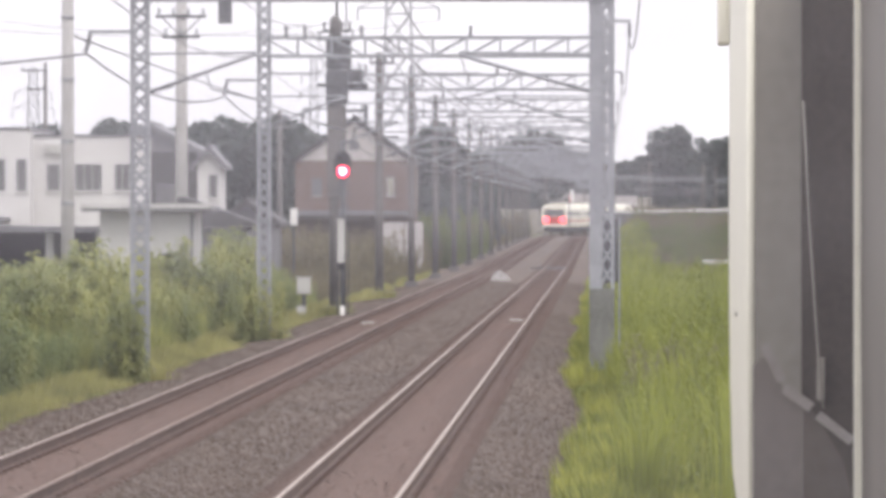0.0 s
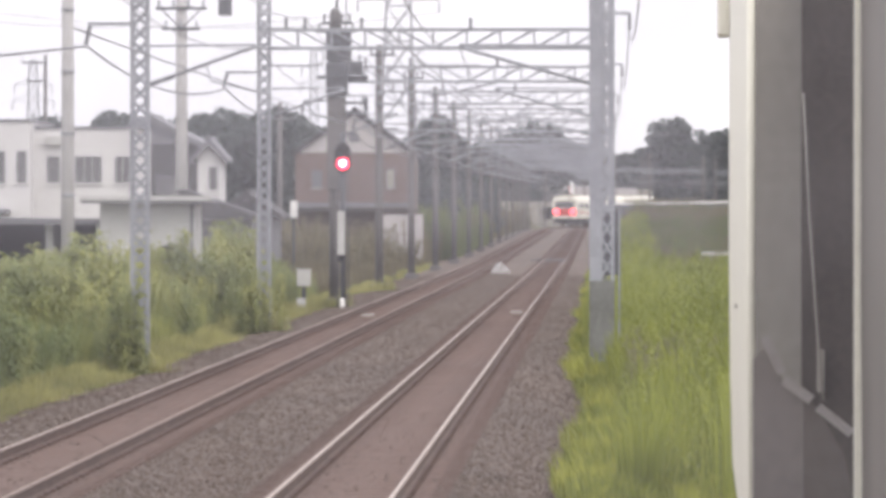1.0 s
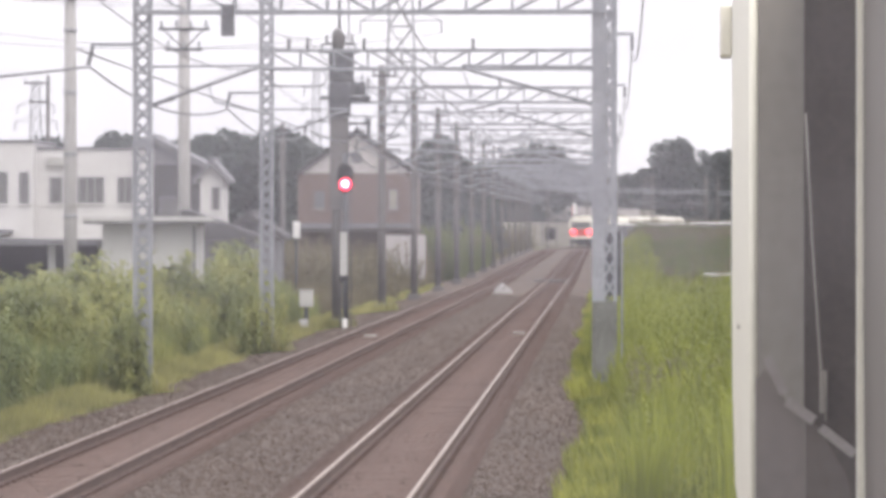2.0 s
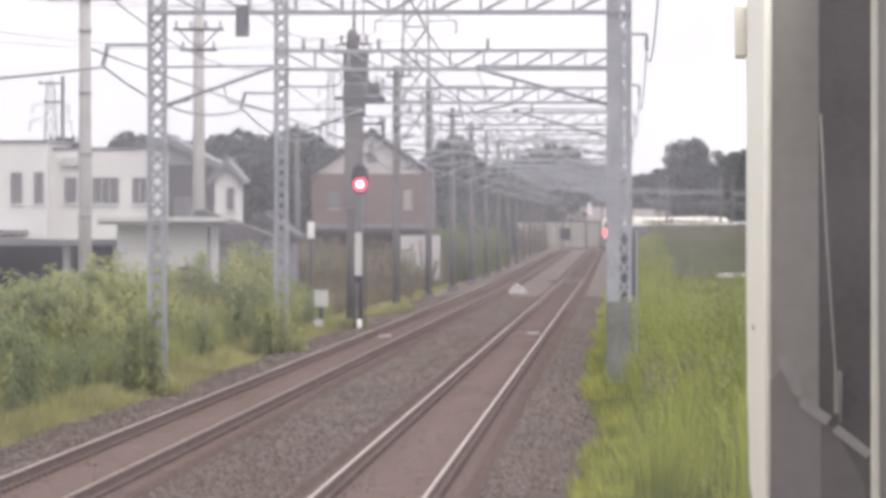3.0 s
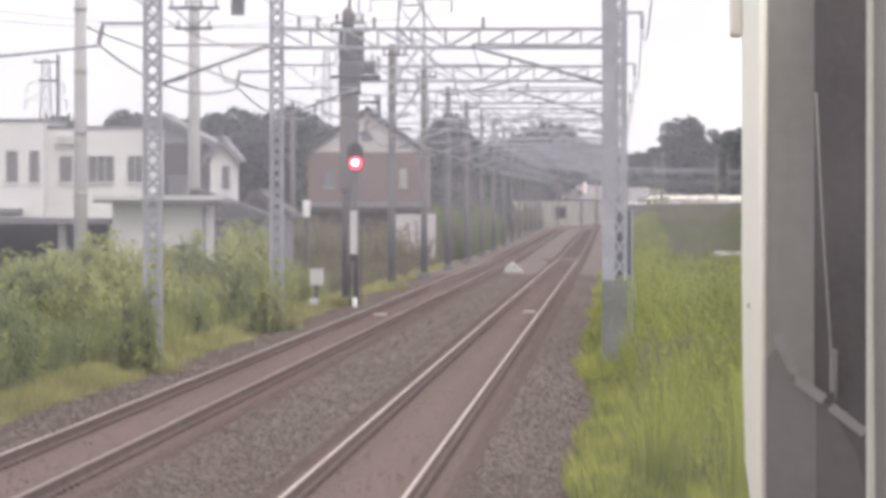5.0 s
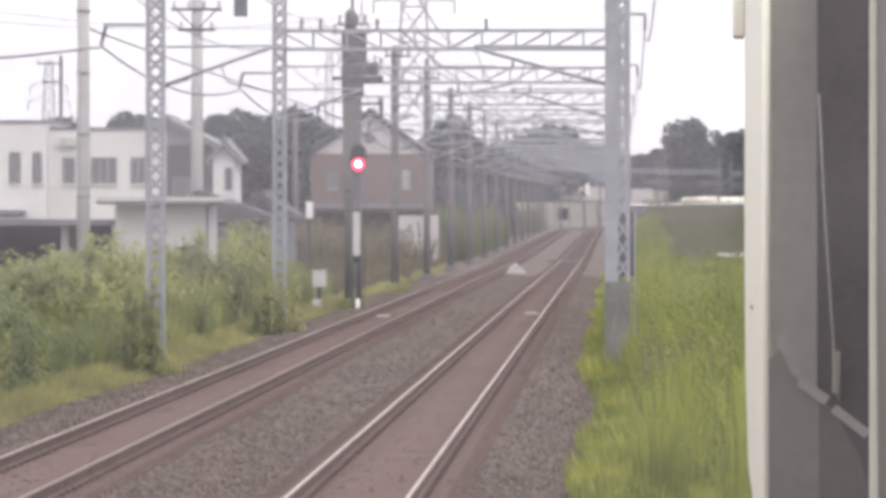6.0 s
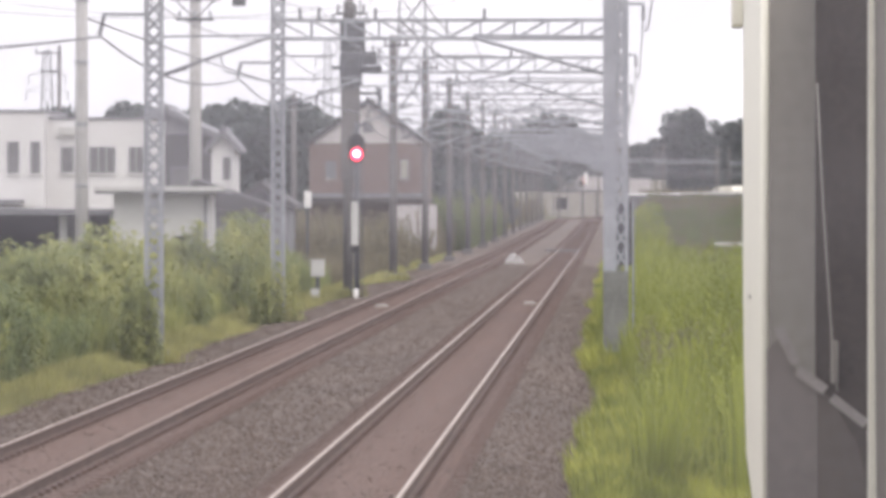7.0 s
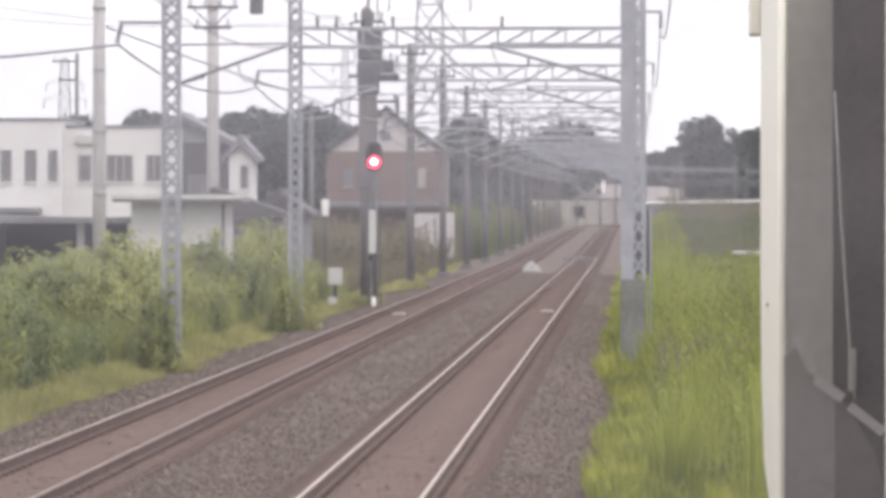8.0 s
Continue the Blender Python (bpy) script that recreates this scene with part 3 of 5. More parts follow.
def build_poles():
    # two pale concrete utility poles by the buildings
    a = pole_thing("utility_pole", "pale concrete utility pole beside the garage", -12.65, 136, -0.4, 11.0, 0.17, 0.13, CONCRETE, "utility poles")
    crossarm(a, 8.3, 0.9, 4)
    for i in range(4):
        part("band", tube(BM(), [(0, 0, 3.0 + i * 1.5), (0, 0, 3.06 + i * 1.5)], 0.175, 16), STEEL, a)
    b = pole_thing("utility_pole", "pale concrete utility pole behind the shed", -12.0, 165, -0.4, 11.5, 0.20, 0.15, CONCRETE, "utility poles")
    crossarm(b, 8.6, 0.75, 4)
    crossarm(b, 8.0, 0.55, 3)
    part("strut", bar(bar(BM(), (-0.6, -0.16, 8.6), (0, -0.16, 8.0), 0.04), (0.6, -0.16, 8.6), (0, -0.16, 8.0), 0.04), DARK_STEEL, b)
    p = pole_thing("trackside_pole", "slim dark weathered pole behind the fence", -13.8, 250, -0.5, 7.5, 0.14, 0.11, DARK_POLE)
    crossarm(p, 7.2, 0.4, 2)
    p = pole_thing("distribution_pole", "thin far pole with short crossarms above the roofs", -29.1, 300, -0.5, 11.0, 0.12, 0.10, DARK_POLE)
    crossarm(p, 10.6, 0.7, 3, x0=-0.6)
    crossarm(p, 9.6, 0.5, 2, x0=-0.5)
    # switchgear crowded on the third portal's post
    g = thing("switchgear", "dark pole-mounted switchgear strapped to a portal post", "switchgear", (-7.62, 168.8, 0))
    part("transformer", box(BM(), -0.3, 0.46, -0.42, -0.16, 7.15, 8.1, 0.08), DARK_STEEL, g)
    part("regulator", box(BM(), -0.3, 0.36, -0.40, -0.16, 6.1, 7.14, 0.06), DARK_STEEL, g)
    part("cable_duct", box(BM(), -0.27, 0.30, -0.3, -0.16, 3.3, 6.09, 0.03), DARK_POLE, g)
    part("switch_box", box(BM(), 0.37, 0.80, -0.4, -0.1, 6.75, 7.05, 0.03), DARK_STEEL, g)
    part("top_cap", tube(BM(), [(-0.02, -0.2, 8.1), (-0.02, -0.2, 8.6), (-0.02, -0.2, 8.75)], [0.19, 0.17, 0.08], 12), DARK_POLE, g)
    part("aerial_rod", tube(BM(), [(0.02, -0.2, 8.75), (0.02, -0.2, 10.5)], 0.045, 8), STEEL, g)
    part("aerial_rod", tube(BM(), [(0.3, -0.2, 8.05), (0.3, -0.2, 9.6), (0.5, -0.2, 9.62)], 0.022, 6), STEEL, g)
    part("tray", box(BM(), -0.55, 0.95, -0.45, -0.12, 6.62, 6.72, 0.02), DARK_STEEL, g)
    crossarm(g, 8.05, 0.6, 3)
    crossarm(g, 7.1, 0.5, 2, x0=0.3)
    crossarm(g, 6.6, 0.55, 3, x0=0.4)
    crossarm(g, 5.9, 0.5, 2, x0=0.4)


def build_signal():
    sig = thing("railway_signal", "railway colour-light signal showing a red light on a dark mast", "signal", (-7.375, 167.5, 0.016))
    part("mast", tube(BM(), [(0, 0.2, -0.5), (0, 0.2, 5.0)], 0.085, 14), DARK_STEEL, sig)
    bm = BM()
    shape = [(0.24 * math.cos(t), 4.42 + 0.24 * math.sin(t)) for t in (math.pi * i / 10 for i in range(11))]
    shape += [(0.24 * math.cos(t), 4.02 + 0.24 * math.sin(t)) for t in (math.pi + math.pi * i / 10 for i in range(11))]
    board = part("backboard", prism(bm, shape, -0.02, 0.02), BLACK, sig)
    for z, m in ((4.42, BLACK), (4.07, SIGNAL_RED)):
        part("lens", tube(BM(), [(0, -0.021, z), (0, -0.06, z)], [0.20, 0.20], 20), m, board, "glowing red lens" if z < 4.2 else "unlit lens")
        bm = BM()
        hood = [[bm.verts.new((r * math.cos(t), y, z + r * math.sin(t))) for t in (math.pi * (-0.1 + 1.2 * i / 12) for i in range(13))] for y, r in ((-0.02, 0.185), (-0.3, 0.195), (-0.3, 0.18), (-0.02, 0.172))]
        for q in range(4):
            for i in range(12):
                u, v = hood[q], hood[(q + 1) % 4]
                bm.faces.new((u[i], u[i + 1], v[i + 1], v[i]))
        part("hood", bm, BLACK, board)
    part("lamp_core", tube(BM(), [(0, -0.062, 4.07), (0, -0.075, 4.07)], [0.085, 0.06], 20), SIGNAL_CORE, sig, "white-hot centre of the red light")
    bm = BM()
    for z in [0.2 + 0.35 * i for i in range(10)]:
        bar(bm, (-0.16, 0.33, z), (0.16, 0.33, z), 0.025)
    bar(bm, (-0.16, 0.33, -0.3), (-0.16, 0.33, 3.8), 0.03)
    bar(bm, (0.16, 0.33, -0.3), (0.16, 0.33, 3.8), 0.03)
    part("ladder", bm, DARK_STEEL, sig)
    sign = thing("marker_sign", "tall narrow white marker board with a black foot", "sign", (-7.40, 166.9, 0))
    part("board", box(BM(), -0.105, 0.105, -0.02, 0.02, 1.36, 2.66, 0.01), CREAM_WALL, sign)
    part("foot_band", box(BM(), -0.1, 0.1, -0.018, 0.018, 1.15, 1.355, 0.008), BLACK, sign)
    part("post", box(BM(), -0.03, 0.03, 0.021, 0.07, -0.5, 2.5), DARK_STEEL, sign)


def build_boxes():
    rb = thing("relay_box", "white metal relay box on a post beside the track", "relay box", (-8.46, 166, 0))
    part("body", box(BM(), -0.2, 0.2, -0.13, 0.13, 0.44, 0.92, 0.02), CREAM_WALL, rb)
    part("lid", box(BM(), -0.23, 0.22, -0.16, 0.16, 0.921, 0.95, 0.01), CREAM_WALL, rb)
    part("door", box(BM(), -0.17, 0.17, -0.142, -0.132, 0.47, 0.89, 0.004), CREAM_WALL, rb)
    part("post", box(BM(), -0.06, 0.06, -0.05, 0.05, -0.6, 0.439), DARK_STEEL, rb)
    sm = thing("junction_box", "small white junction box with a dark face on the ground", "junction box", (-8.5, 165, 0))
    part("body", box(BM(), -0.11, 0.13, -0.09, 0.09, -0.24, 0.1, 0.015), CREAM_WALL, sm)
    part("base", box(BM(), -0.14, 0.16, -0.12, 0.12, -0.6, -0.241), CONCRETE, sm)
    wp = thing("marker_post", "short white painted marker post at the ballast edge", "post", (-7.35, 166.5, 0))
    part("post", tube(BM(), [(0, 0, -0.6), (0, 0, 0.05), (0, 0, 0.09)], [0.07, 0.07, 0.03], 10), WHITE, wp)
    wp = thing("marker_post", "white painted upright post beside the fence", "post", (-12.4, 235, 0))
    part("post", box(BM(), -0.14, 0.16, -0.1, 0.1, 2.4, 3.1, 0.02), WHITE, wp)
    part("stem", box(BM(), -0.05, 0.05, -0.05, 0.05, -0.6, 2.399), DARK_STEEL, wp)
    # white covers between and inside the tracks
    ws = thing("concrete_slabs", "broken pale concrete slabs heaped between the tracks", "concrete slab", (-4.2, 262, -0.19))
    bm = BM()
    prism(bm, [(-0.42, 0), (-0.38, 0.16), (-0.2, 0.38), (0.02, 0.42), (0.06, 0)], -0.5, 0.5)
    part("slab", bm, CONCRETE, ws)
    part("slab", prism(BM(), [(0.08, 0), (0.1, 0.36), (0.24, 0.3), (0.44, 0.06), (0.46, 0)], -0.42, 0.46), CONCRETE, ws)
    part("strap", prism(BM(), [(-0.1, 0.38), (-0.02, 0.45), (0.12, 0.42), (0.1, 0.37)], -0.52, -0.3), WHITE, ws)
    for x, y in ((-2.02, 153.5), (-5.92, 149.5)):
        sp = thing("track_plate", "small pale grey plate lying across the sleepers", "plate", (x, y, -0.13), group="track plates")
        part("plate", box(BM(), -0.17, 0.17, -0.2, 0.2, 0.0, 0.04, 0.01), CAR_GREY, sp)
        part("rib", box(BM(), -0.15, 0.15, -0.03, 0.03, 0.041, 0.06), GABLE, sp)
    sp = thing("crossing_plank", "dark weathered plank lying across the near track", "plank", (-2.3, 312, -0.13))
    part("plank", box(BM(), -1.0, 1.0, -0.3, 0.3, 0.03, 0.16, 0.02), DARK_POLE, sp)
    sg = thing("small_signal", "low white and orange light box on a pole by the curve", "signal", (-2.1, 640, 1))
    part("lamp", box(BM(), -0.22, 0.22, -0.2, 0.2, 3.7, 5.0, 0.05), WHITE, sg)
    part("face", box(BM(), -0.3, -0.221, -0.22, 0.2, 3.6, 4.6), STRIPE_BLOOM, sg)
    part("pole", tube(BM(), [(-0.3, 0.1, -1), (-0.3, 0.1, 3.7)], 0.06, 8), DARK_STEEL, sg)


# ---- buildings ----


def window(parent, x0, x1, z0, z1, y, panes=2, name="window", glazing=None):
    """A framed window on a wall that faces -y."""
    bm = BM()
    for a in ((x0, x1, z0, z0 + 0.05), (x0, x1, z1 - 0.05, z1), (x0, x0 + 0.05, z0 + 0.05, z1 - 0.05), (x1 - 0.05, x1, z0 + 0.05, z1 - 0.05)):
        box(bm, a[0], a[1], y - 0.05, y + 0.02, a[2], a[3])
    w = part(name, bm, GREY_ROOF, parent)
    part("sill", box(BM(), x0 - 0.05, x1 + 0.05, y - 0.1, y + 0.02, z0 - 0.05, z0 - 0.002), WHITE if glazing is None else GABLE, w)
    step = (x1 - x0 - 0.1) / panes
    for i in range(panes):
        part("pane", box(BM(), x0 + 0.05 + i * step + 0.015, x0 + 0.05 + (i + 1) * step - 0.015, y - 0.02, y + 0.01, z0 + 0.052, z1 - 0.052), glazing or GLASS, w)
    return w


def build_white_building():
    b = thing("white_building", "two-storey white rendered flat-roofed building with grey windows", "building", (-17.9, 225, 0))
    part("wall", box(BM(), -4.42, -0.4, 0.0, 9.0, -0.4, 5.95), WHITE_WALL, b)
    part("wall", box(BM(), -12.0, -4.422, -1.2, 8.5, -0.4, 6.22), WHITE_WALL, b)
    part("parapet", box(BM(), -4.36, -0.34, -0.06, 9.05, 5.952, 6.06), GREY_ROOF, b)
    part("parapet", box(BM(), -12.0, -4.365, -1.26, 8.55, 6.222, 6.33), GREY_ROOF, b)
    for x0, x1 in ((-5.88, -5.42), (-4.95, -4.57), (-6.85, -6.42)):
        window(b, x0, x1, 3.78, 5.05, -1.21, 1)
    for x0, x1, n in ((-3.85, -3.35, 1), (-2.72, -1.68, 3), (-1.12, -0.55, 2)):
        window(b, x0, x1, 3.80, 4.85, -0.01, n)
    part("vent_hood", box(BM(), -3.95, -3.15, -0.25, -0.01, 5.3, 5.65, 0.03), CREAM_WALL, b)
    part("canopy", box(BM(), -9.0, -5.2, -3.0, -1.22, 2.55, 2.75, 0.03), GREY_ROOF, b)
    # thin black sheet on the solid wall paints the shade of a doorway
    part("door_shade_sheet", box(BM(), -8.6, -5.6, -1.23, -1.215, -0.2, 2.4), BLACK, b)
    part("downpipe", tube(BM(), [(-0.47, -0.06, -0.3), (-0.47, -0.06, 5.9)], 0.05, 8), CREAM_WALL, b)


def build_garage():
    g = thing("garage", "low open garage with dark bays and a grey sheet roof", "garage", (-15.4, 150, 0))
    # shade inside the open bays is put into this wall's black
    part("back_wall", box(BM(), -1.5, 2.35, 3.0, 3.12, -0.4, 2.35), BLACK, g)
    for x in (-1.5, 0.95, 2.3):
        part("pier", box(BM(), x - 0.1, x + 0.1, 0.0, 2.99, -0.4, 2.3), CREAM_WALL, g)
    bm = prism(BM(), [(-1.85, 2.31), (2.6, 2.31), (2.6, 2.42), (-1.85, 2.52)], -0.5, 3.4)
    roof = part("roof", bm, GREY_ROOF, g)
    part("fascia", box(BM(), -1.85, 2.6, -0.54, -0.503, 2.30, 2.46), GREY_ROOF, roof)
    s = thing("shed", "pale rendered shed with an overhanging flat roof", "shed", (-11.45, 146, 0))
    part("wall", box(BM(), -1.3, 1.18, 0.0, 2.5, -0.4, 2.85), CREAM_WALL, s)
    roof = part("roof", box(BM(), -1.75, 1.62, -0.5, 3.0, 2.86, 3.0, 0.02), GREY_ROOF, s)
    part("roof_edge", box(BM(), -1.76, 1.63, -0.54, -0.502, 2.93, 3.05), CREAM_WALL, roof, "pale roof edge strip")
    part("door", box(BM(), -1.0, -0.2, -0.04, -0.002, -0.2, 1.9), CREAM_WALL, s)
    part("vent", box(BM(), 0.25, 0.62, -0.05, -0.002, 1.35, 1.75), BLACK, s)
    part("downpipe", tube(BM(), [(1.1, -0.06, -0.3), (1.1, -0.06, 2.8)], 0.04, 8), GREY_ROOF, s)
    lean = thing("lean_to", "low dark-roofed lean-to beside the shed", "outbuilding", (-10.75, 160, 0))
    part("wall", box(BM(), -0.7, 1.0, 0.0, 2.0, -0.4, 2.41), GREY_ROOF, lean)
    part("roof", prism(BM(), [(-1.0, 3.25), (-0.85, 3.3), (1.25, 2.55), (1.25, 2.42), (-1.0, 2.42)], -0.3, 2.3), DARK_ROOF, lean)


def gabled(name, label, x, y, half, depth, eave, ridge, wall, gable, roof, over=0.35):
    """A house whose gable end faces -y."""
    h = thing(name, label, "house", (x, y, 0))
    part("wall", box(BM(), -half, half, 0.0, depth, -0.4, eave), wall, h)
    part("gable", prism(BM(), [(-half, eave + 0.003), (half, eave + 0.003), (0, ridge - 0.05)], 0.02, depth - 0.02), gable, h)
    for e in (-1, 1):
        slope = (ridge - eave) / half
        x1 = half + over
        z1 = eave - over * slope
        bm = prism(BM(), [(0, ridge), (e * x1, z1), (e * x1, z1 + 0.16), (0, ridge + 0.18)], -over, depth + over)
        r = part("roof", bm, roof, h)
        part("verge_board", prism(BM(), [(0.0, ridge - 0.14), (e * x1, z1 - 0.14), (e * x1, z1 - 0.002), (0, ridge - 0.002)], -over, -over + 0.06), roof, r)
    part("ridge_cap", tube(BM(), [(0, -over, ridge + 0.16), (0, depth + over, ridge + 0.16)], 0.11, 8), roof, h)
    return h


def build_houses():
    h = gabled("brown_house", "brown-clad two-storey house with a pale gable and dark roof", -13.45, 320, 3.35, 9, 6.0, 8.35, BROWN_WALL, GABLE, DARK_ROOF, 0.15)
    window(h, 1.8, 2.35, 4.0, 5.1, -0.01, 1, glazing=CAR_GREY)
    window(h, -2.4, -1.8, 4.0, 5.0, -0.01, 1, glazing=GREY_ROOF)
    part("lower_band", box(BM(), -3.4, 3.4, -0.05, -0.002, 2.9, 3.15), GREY_ROOF, h)
    part("porch_roof", prism(BM(), [(-3.6, 2.7), (3.7, 2.7), (3.7, 2.8), (-3.6, 2.85)], -2.2, -0.06), DARK_ROOF, h)
    part("gable_vent", box(BM(), -0.3, 0.3, -0.03, 0.015, 6.6, 7.1), GREY_ROOF, h)
    part("chimney_pipe", tube(BM(), [(0.6, 2, 8.0), (0.6, 2, 9.2)], 0.12, 8), DARK_STEEL, h)
    t = gabled("tiled_house", "small white house with a grey tiled roof", -16.62, 245, 0.5, 3.5, 5.15, 5.7, WHITE_WALL, WHITE_WALL, GREY_ROOF, 0.3)
    window(t, 0.0, 0.35, 3.6, 4.6, -0.01, 1)
    d = gabled("dark_house", "grey house with a dark hipped roof behind the white building", -20.6, 262, 2.35, 8, 5.8, 7.0, DARK_ROOF, GREY_ROOF, GREY_ROOF, 0.2)
    window(d, 0.4, 1.4, 3.2, 4.3, -0.01, 2)
    gabled("low_house", "low house with a wide dark tiled roof", -14.2, 232, 1.1, 6, 2.6, 3.3, GREY_ROOF, GREY_ROOF, DARK_ROOF, 0.35)
    wl = thing("block_wall", "grey concrete block boundary wall behind the poles", "wall", (-10.2, 300, 0))
    for i in range(2):
        part("panel", box(BM(), -1.0 + i * 1.3, 0.27 + i * 1.0, 0, 0.12, -0.4, 2.5), GABLE, wl)
    for x0, x1, y, ev, rd in ((-6.8, -0.1, 725, 4.15, 5.85), (-9.2, -7.1, 740, 4.2, 5.7), (-12.6, -11.2, 735, 4.2, 5.5), (-16.2, -13.9, 745, 4.3, 6.1)):
        far_house(x0, x1, y, ev, rd)
    fl = thing("flat_roofed_building", "pale grey flat-roofed block beyond the curve", "building", (3.7, 850, 0))
    part("wall", box(BM(), 0.0, 3.3, 0.0, 8.0, 0.5, 6.2), GABLE, fl)
    part("side_wing", box(BM(), 3.302, 5.6, 0.8, 7.0, 0.5, 6.0), CAR_GREY, fl)
    part("parapet", box(BM(), -0.05, 3.35, -0.08, 8.05, 6.202, 6.4), GREY_ROOF, fl)


def far_house(x0, x1, y, eave, ridge):
    """A long low house whose roof slopes towards -y."""
    h = thing("far_house", "low distant house with a pale sheet roof beyond the curve", "house", (x0, y, 0), group="far houses")
    w = x1 - x0
    part("wall", box(BM(), 0.15, w - 0.15, 0.5, 6.5, 0.4, eave), GABLE, h)
    for e in (-1, 1):
        bm = BM()
        ya, yb = (0.0, 3.5) if e < 0 else (7.0, 3.5)
        q = [(0, ya, eave - 0.15), (w, ya, eave - 0.15), (w, yb, ridge), (0, yb, ridge)]
        lo = [bm.verts.new(p) for p in q]
        hi = [bm.verts.new((p[0], p[1], p[2] + 0.14)) for p in q]
        for f in ((lo[0], lo[1], lo[2], lo[3]), (hi[0], hi[1], hi[2], hi[3])):
            bm.faces.new(f)
        for i in range(4):
            j = (i + 1) % 4
            bm.faces.new((lo[i], lo[j], hi[j], hi[i]))
        bmesh.ops.recalc_face_normals(bm, faces=bm.faces)
        part("roof", bm, PALE_ROOF, h)
    part("ridge_cap", tube(BM(), [(0, 3.5, ridge + 0.14), (w, 3.5, ridge + 0.14)], 0.12, 8), GREY_ROOF, h)
    part("gutter", bar(BM(), (0, -0.06, eave - 0.12), (w, -0.06, eave - 0.12), 0.14), DARK_STEEL, h)
    window(h, w * 0.4, w * 0.4 + 0.7, 2.2, 3.3, 0.49, 2)


def build_retaining_wall():
    """A bank with a pale coping on the inside of the curve."""
    w = thing("retaining_wall", "low concrete wall with a pale coping on a grassy bank", "wall", (0, 470, 0))
    for i in range(9):
        x = 1.95 + i * 2.2
        part("panel", box(BM(), x, x + 2.17, 0, 0.3, -0.4, 3.22 + i * 0.035), GREY_ROOF, w)
        part("coping", box(BM(), x - 0.01, x + 2.18, -0.1, 0.4, 3.222 + i * 0.035, 3.40 + i * 0.035, 0.02), WHITE, w)
    b = thing("concrete_beam", "white concrete beam lying on the grass bank", "beam", (6.6, 290, 0))
    part("beam", box(BM(), -0.9, 2.5, -0.2, 0.2, 0.25, 0.55, 0.03), WHITE, b)
    f = thing("far_fence", "pale concrete panel wall along the outside of the curve", "fence", (0, 700, 0))
    for i in range(10):
        x = -15 + i * 1.75
        gate = i == 5
        part("panel", box(BM(), x, x + 1.66, 0, 0.15, 0.2, 3.95), CAR_GREY, f)
        part("post", box(BM(), x + 1.662, x + 1.748, -0.1, 0.2, 0.2, 4.05), DARK_STEEL, f)
        part("cap", box(BM(), x, x + 1.66, -0.1, 0.25, 3.952, 4.12), DARK_STEEL, f)
        if gate:
            # black slab painted in for the shade inside an opening in the wall
            part("opening_sheet", box(BM(), x + 0.3, x + 1.55, -0.08, -0.002, 1.75, 3.2, 0.01), BLACK, f)


def build_pylons():
    def pylon(x, y, h, w0, w1, arms, label):
        p = thing("pylon", label, "pylon", (x, y, 0), group="pylons")
        lv = [0.0]
        while lv[-1] < h - 1:
            q = lv[-1]
            lv.append(min(h, q + max(1.2, 2.0 * (w0 + (w1 - w0) * q / h) * 0.55)))
        half = lambda z: (w0 + (w1 - w0) * (z / h) ** 0.7) / 2
        legs, lace = BM(), BM()
        t = max(0.12, h * 0.003)
        for sx, sy in ((-1, -1), (1, -1), (1, 1), (-1, 1)):
            for a, b in zip(lv, lv[1:]):
                bar(legs, (sx * half(a), sy * half(a), a), (sx * half(b), sy * half(b), b), t * 1.5)
        for a, b in zip(lv, lv[1:]):
            for (ax, ay), (bx, by) in (((-1, -1), (1, -1)), ((1, -1), (1, 1)), ((1, 1), (-1, 1)), ((-1, 1), (-1, -1))):
                bar(lace, (ax * half(a), ay * half(a), a), (bx * half(b), by * half(b), b), t)
                bar(lace, (bx * half(a), by * half(a), a), (ax * half(b), ay * half(b), b), t)
                bar(lace, (ax * half(b), ay * half(b), b), (bx * half(b), by * half(b), b), t)
        part("leg_frame", legs, PYLON, p)
        part("lacing", lace, PYLON, p)
        for z, r in arms:
            bm = BM()
            for e in (-1, 1):
                for yy in (-0.6, 0.6):
                    bar(bm, (e * half(z), yy, z), (e * r, 0, z), t)
                    bar(bm, (e * half(z), yy, z + r * 0.3), (e * r, 0, z), t)
            arm = part("arm", bm, PYLON, p)
            for e in (-1, 1):
                part("insulator", insulator(BM(), (e * r, 0, z), (e * r, 0, z - 2.0), 0.22, 6), PYLON, arm)
    pylon(-30.7, 900, 62, 8.0, 2.0, ((36.5, 6.5), (43, 6), (50, 5)), "tall pale lattice power pylon far behind the tracks")
    pylon(-120.0, 1210, 36, 5.0, 1.6, ((26.5, 4.5), (30, 4.0)), "distant pale lattice power pylon above the roofs")
    pylon(-59.0, 1200, 38, 3.6, 1.2, ((30, 3), (33.5, 2.6)), "slender distant lattice pylon")
    bm = BM()
    for x0, z0 in ((-6.5, 34.5), (6.5, 34.5), (-6, 41), (6, 41)):
        tube(bm, sag((-30.7 + x0, 900, z0), (-30.7 + x0 - 90, 780, z0 + 2), 5, 10), 0.05, 5)
    ob = part("power_lines", bm, WIRE, None)
    tagged(ob, "thin power lines strung from the pylon", "wire")


# ---- trains ----


def car_outline(half=1.4, z0=0.95, z1=3.65, tuck=0.1):
    """The cross-section of a car body, from the lower left round."""
    pts = [(-half + tuck, z0), (-half, z0 + 0.9), (-half, 2.9), (-half + 0.07, 3.25), (-half + 0.3, 3.5), (-half + 0.8, z1 - 0.04), (0, z1)]
    return pts + [(-x, z) for x, z in pts[-2::-1]]


